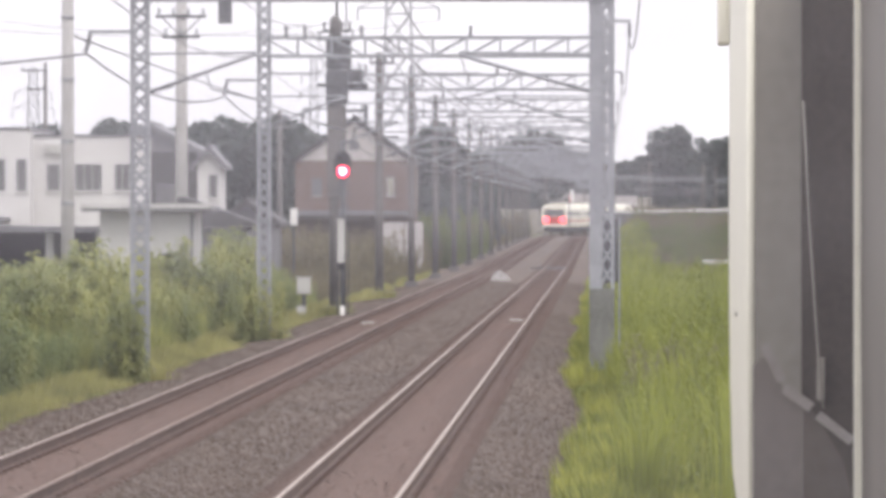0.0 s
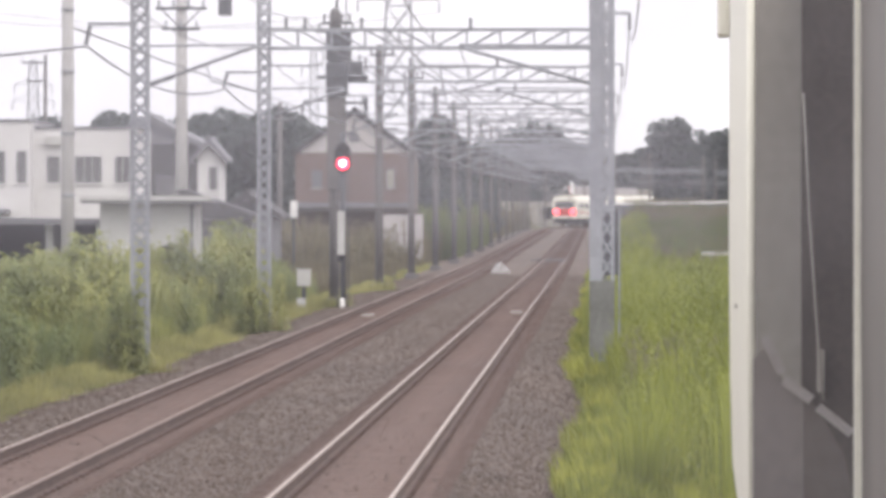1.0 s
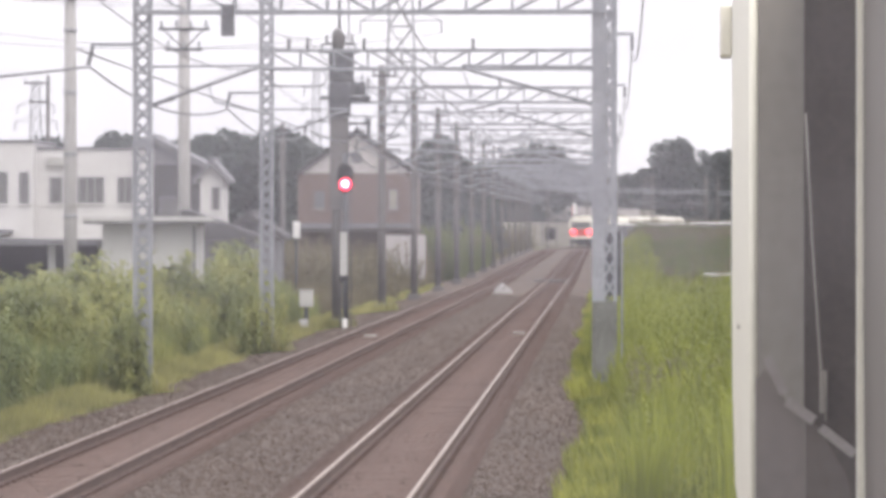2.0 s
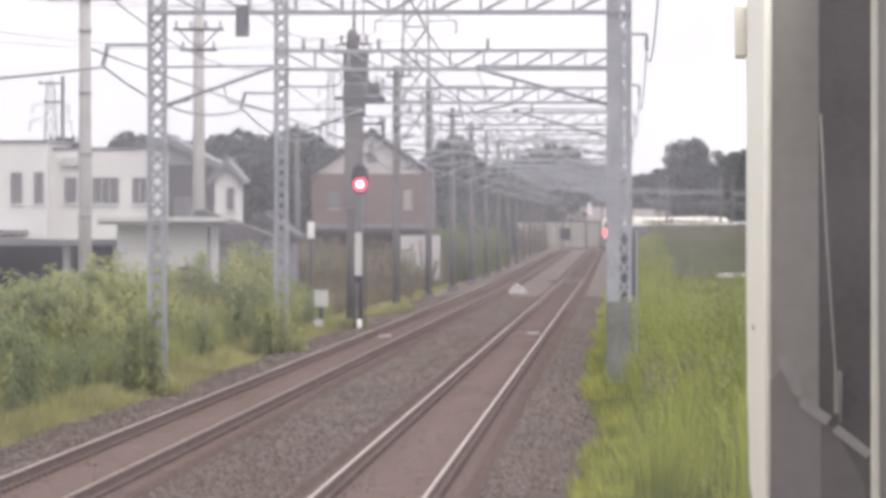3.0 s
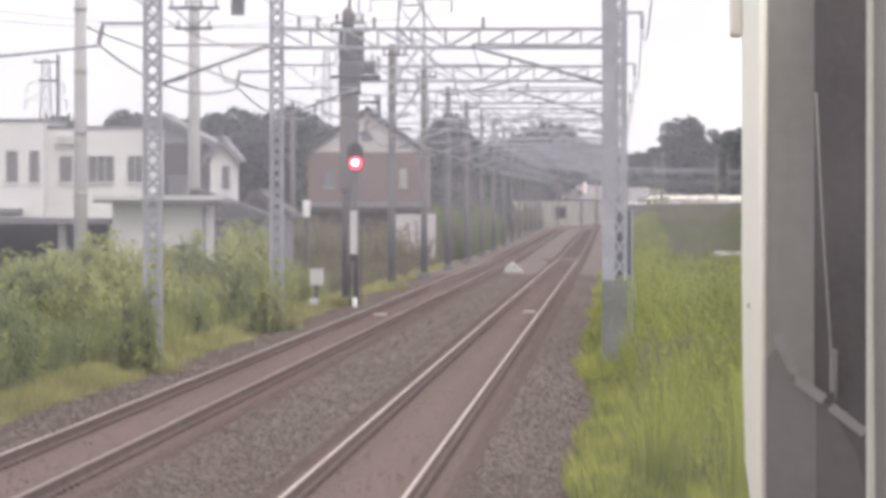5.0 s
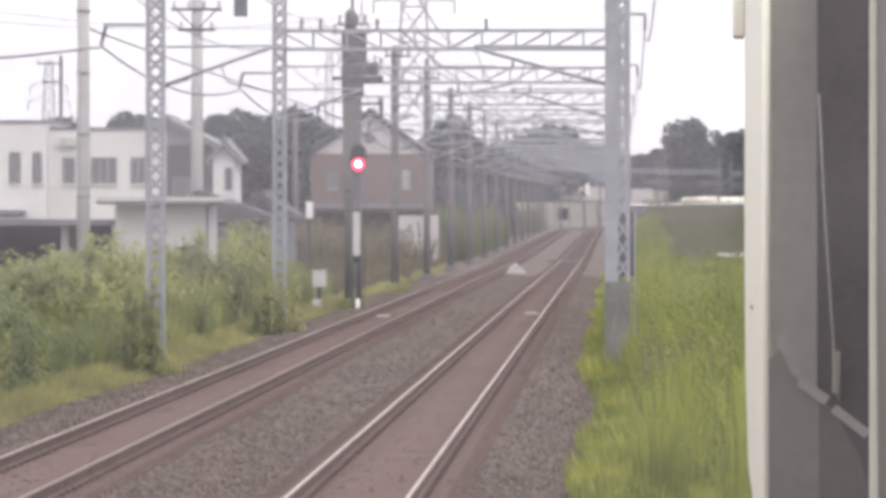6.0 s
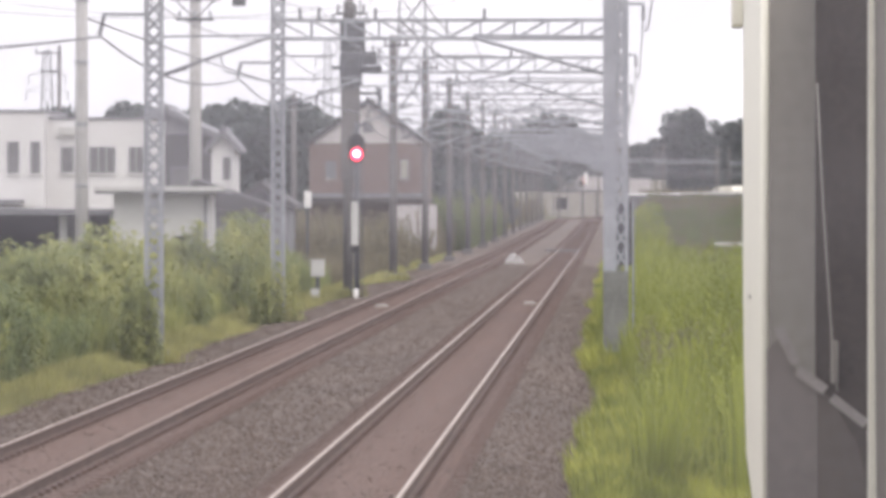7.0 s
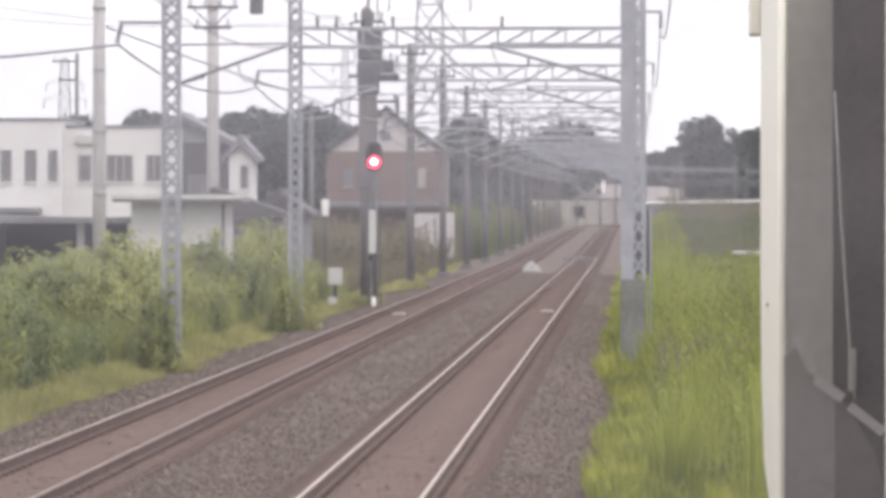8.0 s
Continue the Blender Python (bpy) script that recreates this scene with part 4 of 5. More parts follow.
def build_far_train():
    """A three-car train; each car's origin is on the track under its rear end."""
    cars = []
    for i in range(3):
        c = thing("train_car", "cream suburban train car with lit red tail lamps" if i == 0 else "cream suburban train car in a departing train", "train car", group="cars of the departing train")
        part("body", prism(BM(), car_outline(1.42, 0.95, 3.62, 0.04), 0.15, 19.4), CAR_WHITE, c)
        part("underframe", box(BM(), -1.2, 1.2, 0.6, 19.0, 0.45, 0.94), BLACK, c)
        part("roof_unit", box(BM(), -0.8, 0.8, 7.0, 11.0, 3.58, 3.80, 0.06), CAR_GREY, c)
        for e in (-1, 1):
            x = e * 1.425
            part("stripe", box(BM(), min(x, x - 0.01 * e), max(x, x - 0.01 * e), 0.2, 19.3, 1.55, 1.75), STRIPE_BLOOM, c)
            part("window_band", box(BM(), min(x, x - 0.012 * e), max(x, x - 0.012 * e), 0.9, 18.8, 2.1, 2.75), GLASS, c)
            for y in (2.2, 6.8, 11.4, 16.0):
                part("door", box(BM(), min(x, x + 0.006 * e), max(x, x + 0.006 * e), y, y + 1.3, 1.05, 2.95), CAR_WHITE, c)
        for y in (2.6, 16.6):
            bg = part("bogie", box(BM(), -0.85, 0.85, y - 1.1, y + 1.1, 0.3, 0.6, 0.05), BLACK, c)
            for dy in (-0.9, 0.9):
                for e in (-1, 1):
                    part("wheel", tube(BM(), [(e * 0.5, y + dy, 0.43), (e * 0.63, y + dy, 0.43)], 0.43, 14), RAIL_RUST, bg)
        if i == 0:
            face = part("rear_face", prism(BM(), car_outline(1.40, 0.97, 3.55, 0.06), 0.0, 0.149), CAR_WHITE, c)
            part("windscreen", box(BM(), -1.15, 1.15, -0.02, -0.002, 2.15, 2.95, 0.004), GLASS, face)
            # bloom of the tail lights painted across the face as a red band
            part("red_bloom_band", box(BM(), -1.34, 1.34, -0.015, -0.002, 1.25, 2.1), STRIPE_BLOOM, face)
            part("skirt", box(BM(), -1.2, 1.2, -0.05, 0.1, 0.5, 0.968, 0.02), BLACK, c)
            part("coupler", box(BM(), -0.15, 0.15, -0.5, -0.051, 0.7, 0.95, 0.03), BLACK, c)
            # discs drawn oversize to take in the lamps' bloom
            for e in (-1, 1):
                part("tail_light", tube(BM(), [(e * 0.95, -0.02, 1.75), (e * 0.95, -0.08, 1.75)], [0.36, 0.30], 16), TAIL_RED, c, "glowing red tail light")
        cars.append(c)
    return cars


def own_train():
    """The standing train on the third track, seen along its side with the gangway between two cars."""
    turn = -1.10
    far = thing("standing_car", "cream train car with rounded side and grey end wall, standing", "train car", (2.20, 27.0, 0), turn, group="standing train")
    prof = [(-1.40, 0.55), (-1.422, 1.3), (-1.43, 2.2), (-1.43, 3.2), (-1.43, 4.5), (-1.2, 4.75), (0, 4.85), (1.2, 4.75), (1.43, 4.5), (1.43, 2.2), (1.34, 0.55)]
    part("body", prism(BM(), prof, 0.06, 19.8), CAR_WHITE, far)
    # the end's shade is put into its grey; the body stays cream
    part("end_wall", prism(BM(), [(x * 0.985, z) for x, z in prof], 0.0, 0.058), CAR_GREY, far, "grey end wall with its shade put into the colour")
    part("corner_strip", tube(BM(), [(-1.41, 0.02, 0.6), (-1.43, 0.02, 2.2), (-1.43, 0.02, 4.5)], 0.022, 10), CAR_WHITE, far)
    part("gutter", box(BM(), -1.53, -1.431, 19.0, 19.75, 4.08, 4.5, 0.02), CAR_WHITE, far)
    part("rivet_cover", tube(BM(), [(-1.42, 10.0, 2.02), (-1.445, 10.0, 2.02)], [0.022, 0.012], 10), CAR_GREY, far)
    part("underframe", box(BM(), -1.2, 1.2, 0.4, 19.4, 0.3, 0.549), BLACK, far)
    b = thing("gangway_bellows", "dark brown ribbed fabric gangway bellows between two cars", "gangway", (2.20, 26.98, 0), turn)
    for i in range(5):
        y = -0.09 * i
        part("fold", prism(BM(), [(-1.19 + 0.012 * i, 1.75), (-1.19 + 0.012 * i, 3.9), (1.15, 3.9), (1.15, 0.9), (-0.85, 0.9), (-1.0, 1.5)], y - 0.07, y - 0.005), BELLOWS, b)
    wire = part("jumper_cable", tube(BM(), [(-1.19, -0.47, 3.2), (-1.16, -0.5, 2.6), (-1.12, -0.5, 2.0), (-1.095, -0.5, 1.75)], 0.006, 6), CAR_GREY, b)
    for (x0, z0), (x1, z1), w, m in (((-1.372, 2.05), (-1.29, 1.88), 0.046, APRON), ((-1.28, 1.846), (-1.15, 1.753), 0.05, APRON), ((-1.12, 1.72), (-0.96, 1.595), 0.045, APRON), ((-0.945, 1.57), (-0.82, 1.47), 0.05, APRON)):
        part("apron_strip", bar(BM(), (x0, -0.44, z0), (x1, -0.44, z1), w, 0.02), m, b)
    part("apron", prism(BM(), [(-1.425, 0.7), (-1.425, 1.95), (-1.37, 2.0), (-1.28, 1.84), (-1.192, 1.77), (-1.192, 0.7)], -0.425, -0.41), APRON_DARK, b)
    part("apron", prism(BM(), [(-1.19, 0.7), (-1.19, 1.77), (-1.15, 1.74), (-0.96, 1.58), (-0.6, 1.35), (-0.6, 0.7)], -0.425, -0.41), CAR_BROWN, b)
    part("wire_clip", box(BM(), -1.125, -1.09, -0.5, -0.44, 1.79, 1.99, 0.004), CAR_GREY, b)
    near = thing("standing_car", "brown-grey train car with a pale corner post, standing", "train car", (2.695, 26.4, 0), turn, group="standing train")
    part("body", prism(BM(), [(x, z) for x, z in prof], -25.0, -0.06), CAR_BROWN, near)
    part("corner_post", box(BM(), -1.462, -1.395, -0.058, -0.01, 0.6, 4.1, 0.012), CAR_WHITE, near, "pale painted corner post")
    part("underframe", box(BM(), -1.2, 1.2, -24.6, -0.4, 0.3, 0.549), BLACK, near)
    for car, ys in ((far, (3, 16.5)), (near, (-3, -21.5))):
        for y in ys:
            bg = part("bogie", box(BM(), -0.85, 0.85, y - 1.1, y + 1.1, -0.02, 0.29, 0.04), BLACK, car)
            for dy in (-0.85, 0.85):
                for e in (-1, 1):
                    part("wheel", tube(BM(), [(e * 0.5, y + dy, 0.25), (e * 0.62, y + dy, 0.25)], 0.4, 16), RAIL_RUST, bg)
    tr = thing("siding_track", "third track under the standing train", "railway track", (2.25, 27, 0), -2.3, kind="structure")
    for g in (-0.566, 0.566):
        part("rail", box(BM(), g - 0.0325, g + 0.0325, -60, 21, -0.3, -0.15), RAIL_RUST, tr)
    part("stone_bed", box(BM(), -1.6, 1.6, -60, 22, -0.7, -0.301), BALLAST, tr)


def own_car():
    """An unseen car shell added round the viewer, closed round, with one haze-veiled window in its end wall."""
    w = thing("viewer_car", "unseen grey train car interior added to hold one large haze-veiled end window", "train car", (0.62, 0.62, 0))
    x0, x1, y0 = -1.35, 1.35, -9.0
    part("end_wall", box(BM(), x0, x1, 0.0, 0.06, 1.0, 2.2), CAR_GREY, w)
    part("end_wall", box(BM(), x0, x1, 0.0, 0.06, 3.1, 3.5), CAR_GREY, w)
    part("end_wall", box(BM(), x0, -0.97, 0.0, 0.06, 2.202, 3.098), CAR_GREY, w)
    part("end_wall", box(BM(), -0.27, x1, 0.0, 0.06, 2.202, 3.098), CAR_GREY, w)
    part("back_wall", box(BM(), x0, x1, y0, y0 + 0.06, 1.0, 3.5), CAR_GREY, w)
    part("side_wall", box(BM(), x0 - 0.06, x0 - 0.002, y0, 0.06, 1.0, 3.5), CAR_WHITE, w)
    part("side_wall", box(BM(), x1 + 0.002, x1 + 0.06, y0, 0.06, 1.0, 3.5), CAR_WHITE, w)
    part("roof", prism(BM(), [(-1.41, 3.502), (-1.1, 3.72), (0, 3.82), (1.1, 3.72), (1.41, 3.502)], y0, 0.06), CAR_WHITE, w)
    part("floor", box(BM(), -1.41, 1.41, y0, 0.06, 0.88, 0.998), CAR_BROWN, w)
    part("underframe", box(BM(), -1.1, 1.1, y0 + 0.3, -0.2, 0.45, 0.878), BLACK, w)
    for y in (-7.0, -2.2):
        bg = part("bogie", box(BM(), -0.85, 0.85, y - 1.0, y + 1.0, 0.05, 0.448, 0.04), BLACK, w)
        for dy in (-0.8, 0.8):
            for e in (-1, 1):
                part("wheel", tube(BM(), [(e * 0.5, y + dy, 0.25), (e * 0.62, y + dy, 0.25)], 0.4, 16), RAIL_RUST, bg)
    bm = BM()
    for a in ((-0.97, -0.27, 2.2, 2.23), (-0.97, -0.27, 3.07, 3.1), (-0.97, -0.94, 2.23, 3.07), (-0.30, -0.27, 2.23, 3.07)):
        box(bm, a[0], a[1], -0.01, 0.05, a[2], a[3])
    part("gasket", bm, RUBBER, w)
    # added pane: its milky veil lifts the dark tones in place of haze
    p = part("pane", box(BM(), -0.939, -0.301, 0.02, 0.026, 2.231, 3.069), HAZE_GLASS, w, "clear glass pane with a painted haze veil")
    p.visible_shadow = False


# ---- plants ----


def mesh_of(name, verts, tris, material, smooth=False):
    me = bpy.data.meshes.new(name)
    me.vertices.add(len(verts))
    me.vertices.foreach_set("co", np.asarray(verts, np.float32).ravel())
    me.loops.add(len(tris) * 3)
    me.loops.foreach_set("vertex_index", np.asarray(tris, np.int32).ravel())
    me.polygons.add(len(tris))
    me.polygons.foreach_set("loop_start", np.arange(0, len(tris) * 3, 3, dtype=np.int32))
    me.update(calc_edges=True)
    me.validate()
    me.materials.append(material)
    return me


def weed_plant(rng, leaves, tall, leaf, width, droop):
    """One upright weed: a stem with leaves up its length."""
    v, t = [], []
    lean = rng.normal(0, 0.10, 2)
    base = 0
    stem = [np.array((lean[0] * q * q * tall, lean[1] * q * q * tall, q * tall)) for q in (0, 0.4, 0.75, 1.0)]
    for p, r in zip(stem, (0.012, 0.010, 0.007, 0.002)):
        v += [p + (r, 0, 0), p + (-r * 0.5, r * 0.87, 0), p + (-r * 0.5, -r * 0.87, 0)]
    for i in range(3):
        for j in range(3):
            a, b = 3 * i + j, 3 * i + (j + 1) % 3
            t += [(a, b, b + 3), (a, b + 3, a + 3)]
    for i in range(leaves):
        q = 0.12 + 0.88 * (i + rng.random()) / leaves
        p = np.array((lean[0] * q * q * tall, lean[1] * q * q * tall, q * tall))
        az = rng.random() * 6.283
        o = np.array((math.cos(az), math.sin(az), 0))
        s = np.array((-o[1], o[0], 0)) * width * (0.7 + 0.6 * rng.random())
        L = leaf * (1.25 - 0.75 * q) * (0.7 + 0.6 * rng.random())
        up = 0.9 - droop * rng.random()
        m = p + o * L * 0.5 + np.array((0, 0, L * 0.5 * up))
        e = p + o * L + np.array((0, 0, L * (up - 0.55)))
        k = len(v)
        v += [p, m + s, m - s, e]
        t += [(k, k + 1, k + 2), (k + 1, k + 3, k + 2)]
    return np.array(v), np.array(t)


def grass_tuft(rng, blades, tall, width):
    v, t = [], []
    for i in range(blades):
        az, r = rng.random() * 6.283, 0.25 * rng.random() ** 0.5
        p = np.array((math.cos(az) * r, math.sin(az) * r, 0))
        o = np.array((math.cos(az), math.sin(az), 0)) * (0.05 + 0.33 * rng.random())
        h = tall * (0.55 + 0.5 * rng.random())
        s = np.array((-math.sin(az), math.cos(az), 0)) * width
        m = p + o * 0.35 * h * 0.6 + np.array((0, 0, h * 0.62))
        e = p + o * h * 0.75 + np.array((0, 0, h * (0.98 - 0.2 * rng.random())))
        k = len(v)
        v += [p - s, p + s, m + s * 0.8, m - s * 0.8, e]
        t += [(k, k + 1, k + 2), (k, k + 2, k + 3), (k + 3, k + 2, k + 4)]
    return np.array(v), np.array(t)


def scatter(name, label, category, kinds, spots, material):
    """Joins copies of a few plants at spots (x, y, z, scale) into one mesh."""
    rng = np.random.default_rng(5)
    vs, ts, n = [], [], 0
    for x, y, z, sc in spots:
        v, t = kinds[int(rng.integers(len(kinds)))]
        a = rng.random() * 6.283
        c, s = math.cos(a), math.sin(a)
        w = v * sc
        vs.append(np.stack((w[:, 0] * c - w[:, 1] * s + x, w[:, 0] * s + w[:, 1] * c + y, w[:, 2] * (0.85 + 0.3 * rng.random()) + z), 1))
        ts.append(t + n)
        n += len(v)
    ob = new(name, mesh_of(name, np.concatenate(vs), np.concatenate(ts), material))
    return tagged(ob, label, category, "", "stuff")


def patch(u, v, f=0.35, seed=0.0):
    return noise.noise((u * f, v * f * 0.35, seed))


def build_weeds():
    rng = np.random.default_rng(11)
    tufts = [grass_tuft(rng, 26, 1.0, 0.014) for _ in range(6)]
    short = [grass_tuft(rng, 18, 0.45, 0.012) for _ in range(5)]
    weeds = [weed_plant(rng, 34, 1.5, 0.22, 0.018, 0.9) for _ in range(8)]
    bushy = [weed_plant(rng, 64, 1.25, 0.21, 0.022, 1.0) for _ in range(6)]
    # right of the near track: tall bright grass that hides the ground
    spots, shorts, stems = [], [], []
    for i in range(26000):
        y = 52 + 230 * rng.random() ** 1.7
        d = 1.8 + 11.5 * rng.random() ** 1.15
        edge = 2.40 - 0.42 * min(1.0, max(0.0, (y - 84) / 18)) + 0.3 * patch(0, y, 0.5, 2.0) - 0.12 * min(1.0, max(0.0, (82 - y) / 18))
        low = 1.0 - (0.55 if d > 4.6 else 0.1) * min(1.0, max(0.0, (y - 115) / 50))
        if d < edge:
            continue
        x = TRACK_X + SKEW * y + d
        z = ground_z(d, y)
        h = patch(d, y, 0.5, 7.0)
        grow = min(1.0, (d - edge) / 1.3)
        front = 80 + 10 * patch(d, y, 1.4, 1.0)
        if grow < 0.45 or (y < front and rng.random() < 0.92) or h < -0.3:
            shorts.append((x, y, z, low * (0.8 + (0.9 * grow if y > front else 0.45 * rng.random()) + 0.9 * h)))
        elif rng.random() < 0.3:
            stems.append((x, y, z, low * (0.62 + 0.40 * grow + 0.35 * h) * (0.85 + 0.3 * rng.random())))
        else:
            spots.append((x, y, z, low * (0.80 + 0.60 * grow + 0.55 * h) * (0.85 + 0.3 * rng.random())))
    for i in range(30):
        shorts.append((0.24 + rng.normal(0, 0.2), 98.95 + rng.normal(0, 0.2), -0.48, 1.1 + 0.9 * rng.random()))
    # dark stalks added to colour in the shaded front of the tall grass
    stalks = []
    for i in range(260):
        y = 79 + 10 * rng.random()
        d = 2.9 + 2.0 * rng.random()
        stalks.append((TRACK_X + SKEW * y + d, y, ground_z(d, y), (0.5 + 0.3 * rng.random()) * (1.0 + 0.5 * patch(d, y, 1.2, 3.0))))
    scatter("shade_stalks", "brownish olive stalks added for the shaded front of the tall grass", "weeds", weeds, stalks, SCRUB)
    scatter("tall_grass", "tall bright yellow-green grass on the bank", "grass", tufts, spots, GRASS)
    scatter("short_grass", "short yellow-green grass at the ballast edge", "grass", short, shorts, PALE_GRASS)
    scatter("tall_weeds", "upright leafy yellow-green weeds in the grass", "weeds", weeds, stems, GRASS)
    # left of the far track: darker shrubby weeds
    spots, shorts, stems = [], [], []
    for i in range(34000):
        y = 66 + 240 * rng.random() ** 1.15
        d = -5.6 - 10.2 * rng.random() ** 1.05
        edge = -6.35 + 0.35 * patch(3, y, 0.4, 5.0)
        if d > edge:
            continue
        x = TRACK_X + SKEW * y + d
        if (145.5 < y < 149 and -13 < x < -10) or (149 < y < 154 and -17.5 < x < -12.7) or (159 < y < 163 and -11.8 < x < -9.5):
            continue
        z = ground_z(d, y)
        h = patch(d, y, 0.45, 9.0)
        grow = min(1.0, (edge - d) / 0.9)
        far = max(0.42, 1.0 - max(0.0, y - 150) / 90)
        if x < -11.3:
            far *= 0.74
        elif 136 < y < 158 and x > -10.2:
            far *= 1.35
        if grow < 0.35:
            shorts.append((x, y, z, 0.7 + 0.9 * grow + 0.4 * h))
        elif h > -0.12:
            stems.append((x, y, z, far * (0.70 + 0.55 * grow + 0.75 * h) * (0.85 + 0.3 * rng.random())))
        else:
            spots.append((x, y, z, far * (0.85 + 0.6 * grow + 0.5 * h)))
    dull = [p for p in stems + spots if p[1] > 185]
    stems, spots = [p for p in stems if p[1] <= 185], [p for p in spots if p[1] <= 185]
    scatter("roadside_scrub", "dull olive scrub below the posts", "scrub", bushy, dull, SCRUB)
    for s, d in zip(PORTAL_S[:4], (-5.5, -5.35, -5.22, -5.15)):
        for i in range(26):
            shorts.append((TRACK_X + d + rng.normal(-0.1, 0.36), s - 0.4 + rng.normal(0, 0.25), -0.32, 0.7 + 0.7 * rng.random()))
        for i in range(22 if s < 150 else 0):
            q = rng.random()
            stems.append((TRACK_X + d + 0.05 + rng.normal(-0.1, 0.24), s - 0.45 - 1.5 * q, -0.34, (1.55 - 0.5 * q) * (0.6 + 0.5 * rng.random())))
    scatter("dark_weeds", "dense dark green leafy weeds along the cess", "weeds", bushy, stems, WEED)
    for i in range(2600):
        y = 64 + 110 * rng.random() ** 1.2
        q = rng.random() ** 1.6
        d = -6.55 + 1.15 * q + 0.3 * patch(3, y, 0.4, 5.0)
        shorts.append((TRACK_X + SKEW * y + d, y, ground_z(d, y) + 0.08, (1.15 - 0.85 * q) * (0.5 + 0.5 * rng.random())))
    scatter("tall_grass", "dull green tall grass below the buildings", "grass", tufts, spots, WEED)
    scatter("short_grass", "short dry olive grass along the ballast shoulder", "grass", short, shorts, DRY_GRASS)
    # scrub on both sides farther off
    spots = []
    for i in range(5200):
        y = 240 + 420 * rng.random()
        d = -6.8 - 9 * rng.random() if rng.random() < 0.7 else 4.2 + 11 * rng.random()
        p = along(y, d, 0)
        spots.append((p.x, p.y, rise(y) + ground_z(d, y), (0.9 + 0.9 * rng.random() + 0.8 * patch(d, y, 0.2, 4.0)) * (0.45 if d > 0 else 1.0)))
    bright, dark, olive = [], [], []
    for i in range(8500):
        y = 285 + 180 * rng.random()
        d = 2.75 + 12 * rng.random() ** 1.25
        p = along(y, d, 0)
        q = patch(d, y, 0.3, 8.0)
        at = (p.x, p.y, p.z + ground_z(d, y))
        if d + 1.6 * q < 5.6 - 1.4 * max(0.0, (y - 400) / 65):
            bright.append((*at, 0.42 + 0.25 * rng.random() + 0.2 * q))
        elif patch(d, y, 0.22, 12.0) + 0.25 * (d > 6 and y < 370) > 0.08:
            dark.append((*at, 0.3 + 0.25 * rng.random() + 0.35 * q))
        else:
            olive.append((*at, 0.22 + 0.2 * rng.random() + 0.2 * q))
    scatter("bank_grass", "green grass on the crest of the bank", "grass", bushy, bright, GRASS)
    scatter("bank_bushes", "dark green low bushes on the bank slope", "bushes", bushy, dark, BUSH)
    scatter("bank_scrub", "olive brown scrub on the bank slope", "scrub", bushy, olive, SCRUB)
    hedge = []
    for i in range(3600):
        y = 335 + 125 * rng.random()
        d = -6.3 - 4.0 * rng.random()
        p = along(y, d, 0)
        hedge.append((p.x, p.y, p.z + ground_z(d, y), (1.5 + 0.9 * rng.random() + 1.1 * patch(d, y, 0.12, 14.0)) * min(1.0, 0.45 + (-d - 6.3) * 0.5)))
    scatter("hedge", "dark green bushes overgrowing the far side of the line", "bushes", bushy, hedge, BUSH)
    scatter("scrub", "dull green scrub along the line", "scrub", bushy, spots, SCRUB)


def tree_mesh(rng, height, spread):
    """Leaf clumps round a set of limbs, with an uneven outline."""
    trunk = BM()
    tube(trunk, [(0, 0, -1), (0.1, 0, height * 0.3), (0, 0.1, height * 0.75)], [0.35, 0.25, 0.07], 8)
    blobs = []
    for i in range(11):
        az, q = rng.random() * 6.283, 0.3 + 0.65 * rng.random()
        r = spread * (0.25 + 0.6 * rng.random()) * (1.15 - 0.75 * q)
        c = np.array((math.cos(az) * r, math.sin(az) * r, height * q))
        tube(trunk, [(0, 0, height * q * 0.6), tuple(c * (0.6, 0.6, 0.9)), tuple(c)], [0.12, 0.07, 0.02], 5)
        blobs.append((c, spread * (0.28 + 0.25 * rng.random())))
    blobs.append((np.array((0, 0, height * 0.9)), spread * 0.3))
    v, t = [], []
    for c, r in blobs:
        for i in range(230):
            n = rng.normal(0, 1, 3)
            n /= np.linalg.norm(n)
            p = c + n * r * (0.55 + 0.55 * rng.random() ** 0.5) * (1, 1, 0.8)
            a, b = rng.normal(0, 0.22, 3), rng.normal(0, 0.22, 3)
            k = len(v)
            v += [p + a, p + b, p - a, p - b]
            t += [(k, k + 1, k + 2), (k, k + 2, k + 3)]
    return trunk, np.array(v), np.array(t)


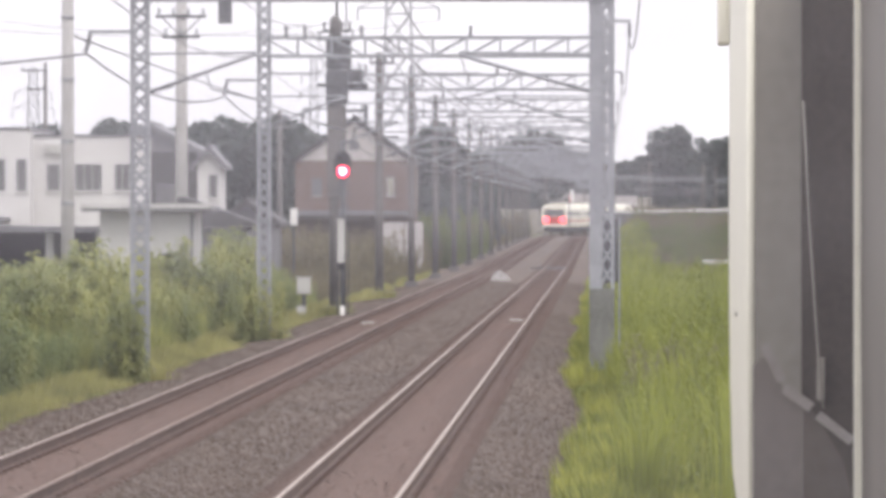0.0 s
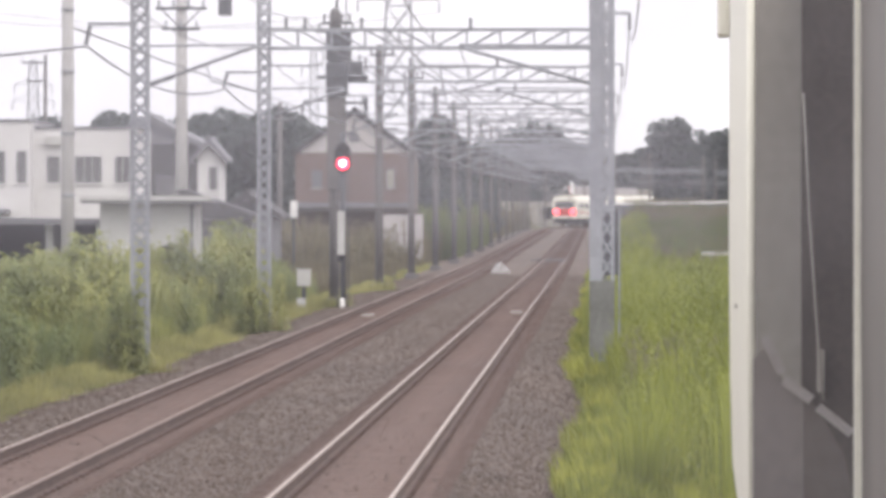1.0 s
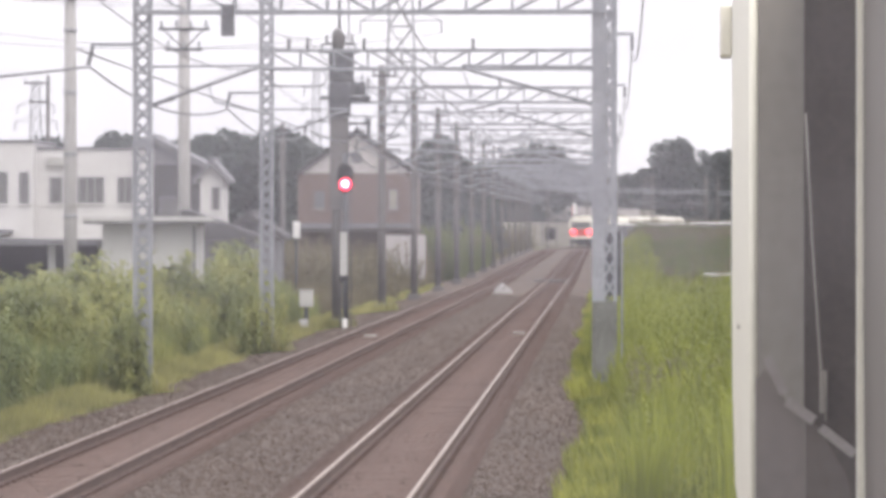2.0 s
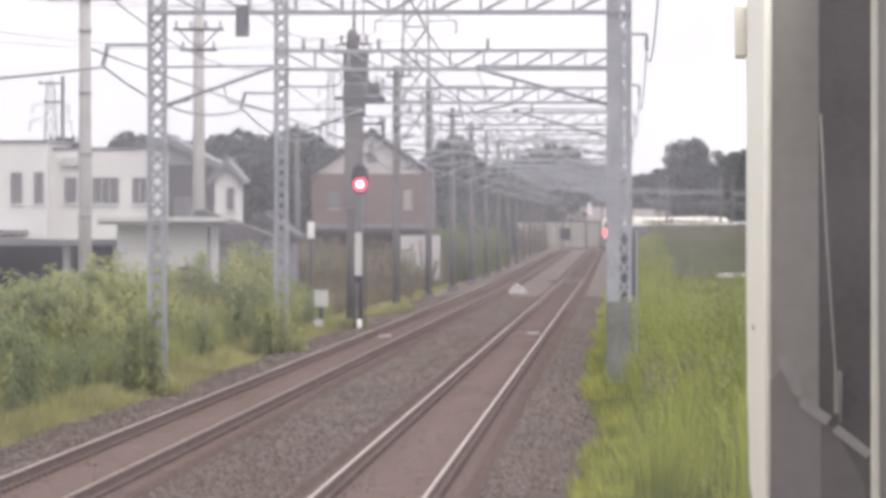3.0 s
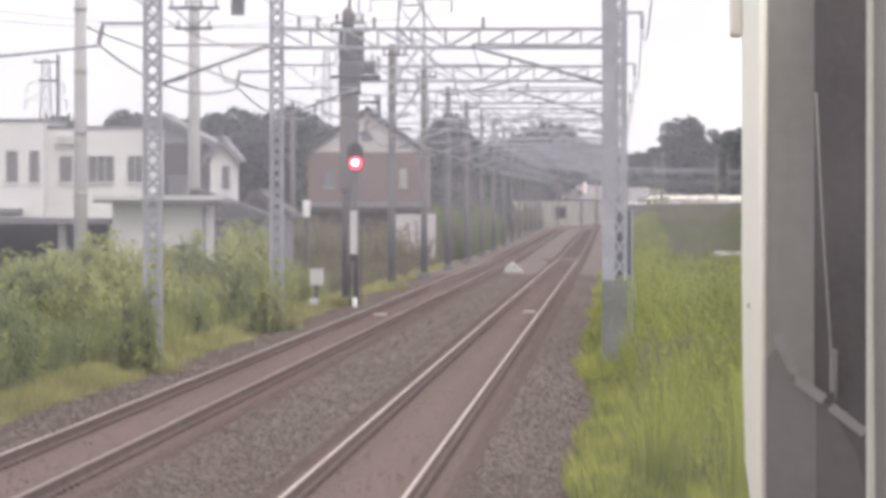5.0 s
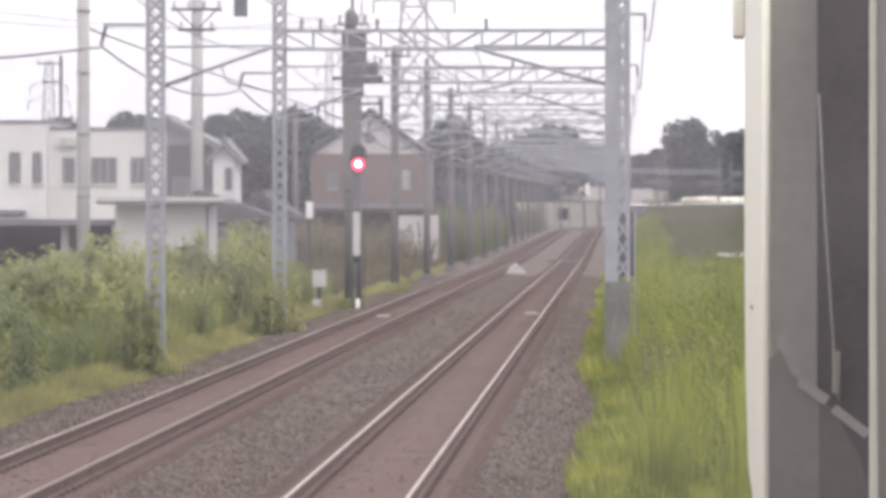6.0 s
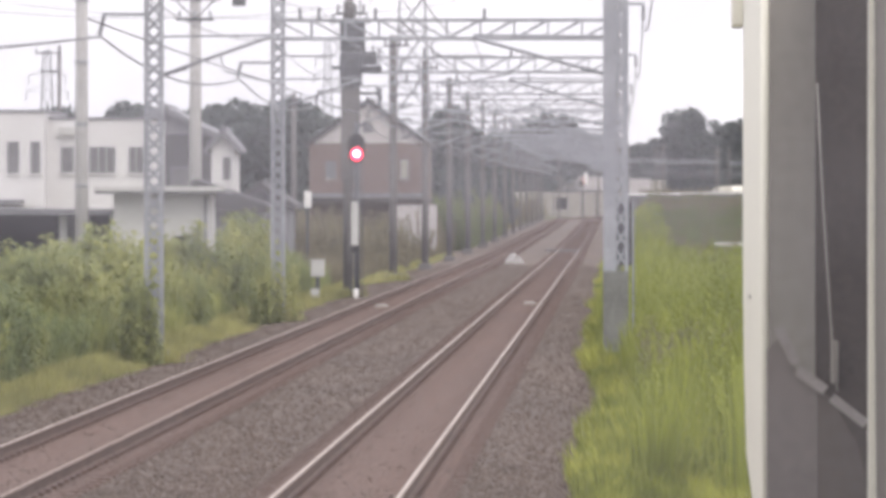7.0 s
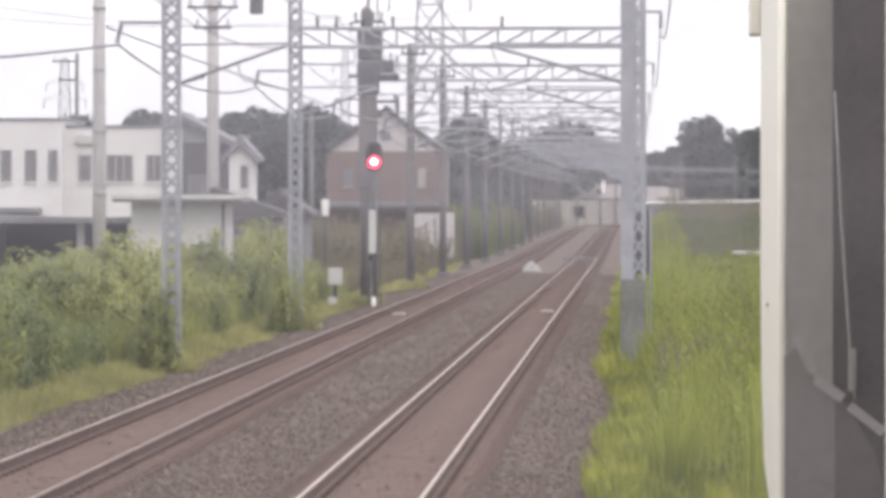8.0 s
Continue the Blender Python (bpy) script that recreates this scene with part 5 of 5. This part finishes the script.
def build_trees():
    rng = np.random.default_rng(3)
    kinds = []
    for i, (h, w) in enumerate(((11, 4.2), (13, 5.0), (9, 4.6), (15, 4.6))):
        tb, v, t = tree_mesh(rng, h, w)
        ob = thing("tree", "dark green broadleaf tree with an uneven crown", "tree", (0, 0, 0), group="trees")
        part("trunk", tb, BARK, ob)
        crown = new("crown", mesh_of("crown", v, t, LEAF))
        crown.parent = ob
        kinds.append((ob, h))
    spots = []
    for i in range(13):
        spots.append((-30.5 + 8.5 * i / 12 + rng.normal(0, 0.5), 420 + 30 * rng.random(), 8.2 + 2.4 * math.sin(i * 0.75) * (0.7 + 0.3 * rng.random())))
    for i in range(9):
        spots.append((-52 + 17 * i / 8, 520 + 40 * rng.random(), 10.5 + 1.2 * rng.random()))
    for i in range(20):
        spots.append((-22 + 20 * i / 19 + rng.normal(0, 0.6), 730 + 60 * rng.random(), 9.5 + 3.5 * rng.random() + 1.5 * math.sin(i * 0.9)))
    crest = ((-2, 9.5), (4.4, 10.2), (8, 11.2), (10.3, 12.2), (12.4, 12.8), (15.9, 12.6), (18, 12.0), (19.9, 12.6), (22, 11.0), (30, 10.5))
    for i in range(27):
        x = -1 + 30 * i / 26 + rng.normal(0, 0.2)
        h = float(np.interp(x, [c[0] for c in crest], [c[1] for c in crest]))
        spots.append((x, 865 + 45 * rng.random(), h * (0.92 + 0.08 * rng.random())))
    spots.append((13.4, 870, 16.2))
    spots.append((19.9, 872, 13.6))
    for i in range(3):
        spots.append((-13.5 + 6 * i / 7, 400 + 40 * i, 3.6 + 1.5 * rng.random()))
    for i in range(10):
        spots.append((-17.5 + 8 * rng.random(), 340 + 160 * rng.random(), 4.5 + 2 * rng.random()))
    for i, (x, y, h) in enumerate(spots):
        ob, base = kinds[i % 4]
        m = pose(x, y, rise(y) - 0.5, 0, 0, rng.random() * 360)
        o = ob if i < 4 else copy_thing(ob, m)
        o.matrix_world = m @ Matrix.Scale(h / base, 4)


# ---- build ----
build_ground()
build_tracks()
build_stones()
build_portals()
build_wires()
build_poles()
build_signal()
build_boxes()
build_white_building()
build_garage()
build_houses()
build_retaining_wall()
build_pylons()
FAR_CARS = build_far_train()
own_train()
own_car()
build_trees()
build_weeds()
TRAIN_START, TRAIN_SPEED, TRAIN_GAIN = 643.0, 13.3, 0.245


def motions():
    for i, car in enumerate(FAR_CARS):
        rows = []
        for n in range(17):
            t = n * 0.5
            s = TRAIN_START + TRAIN_SPEED * t + TRAIN_GAIN * t * t + 20.0 * i
            a, b = along(s, TWIN, 0), along(s + 19.5, TWIN, 0)
            yaw = math.degrees(math.atan2(b.x - a.x, b.y - a.y))
            rows.append((t, pose(a.x, a.y, a.z, 0, 0, -yaw)))
        walk(car, rows)


motions()
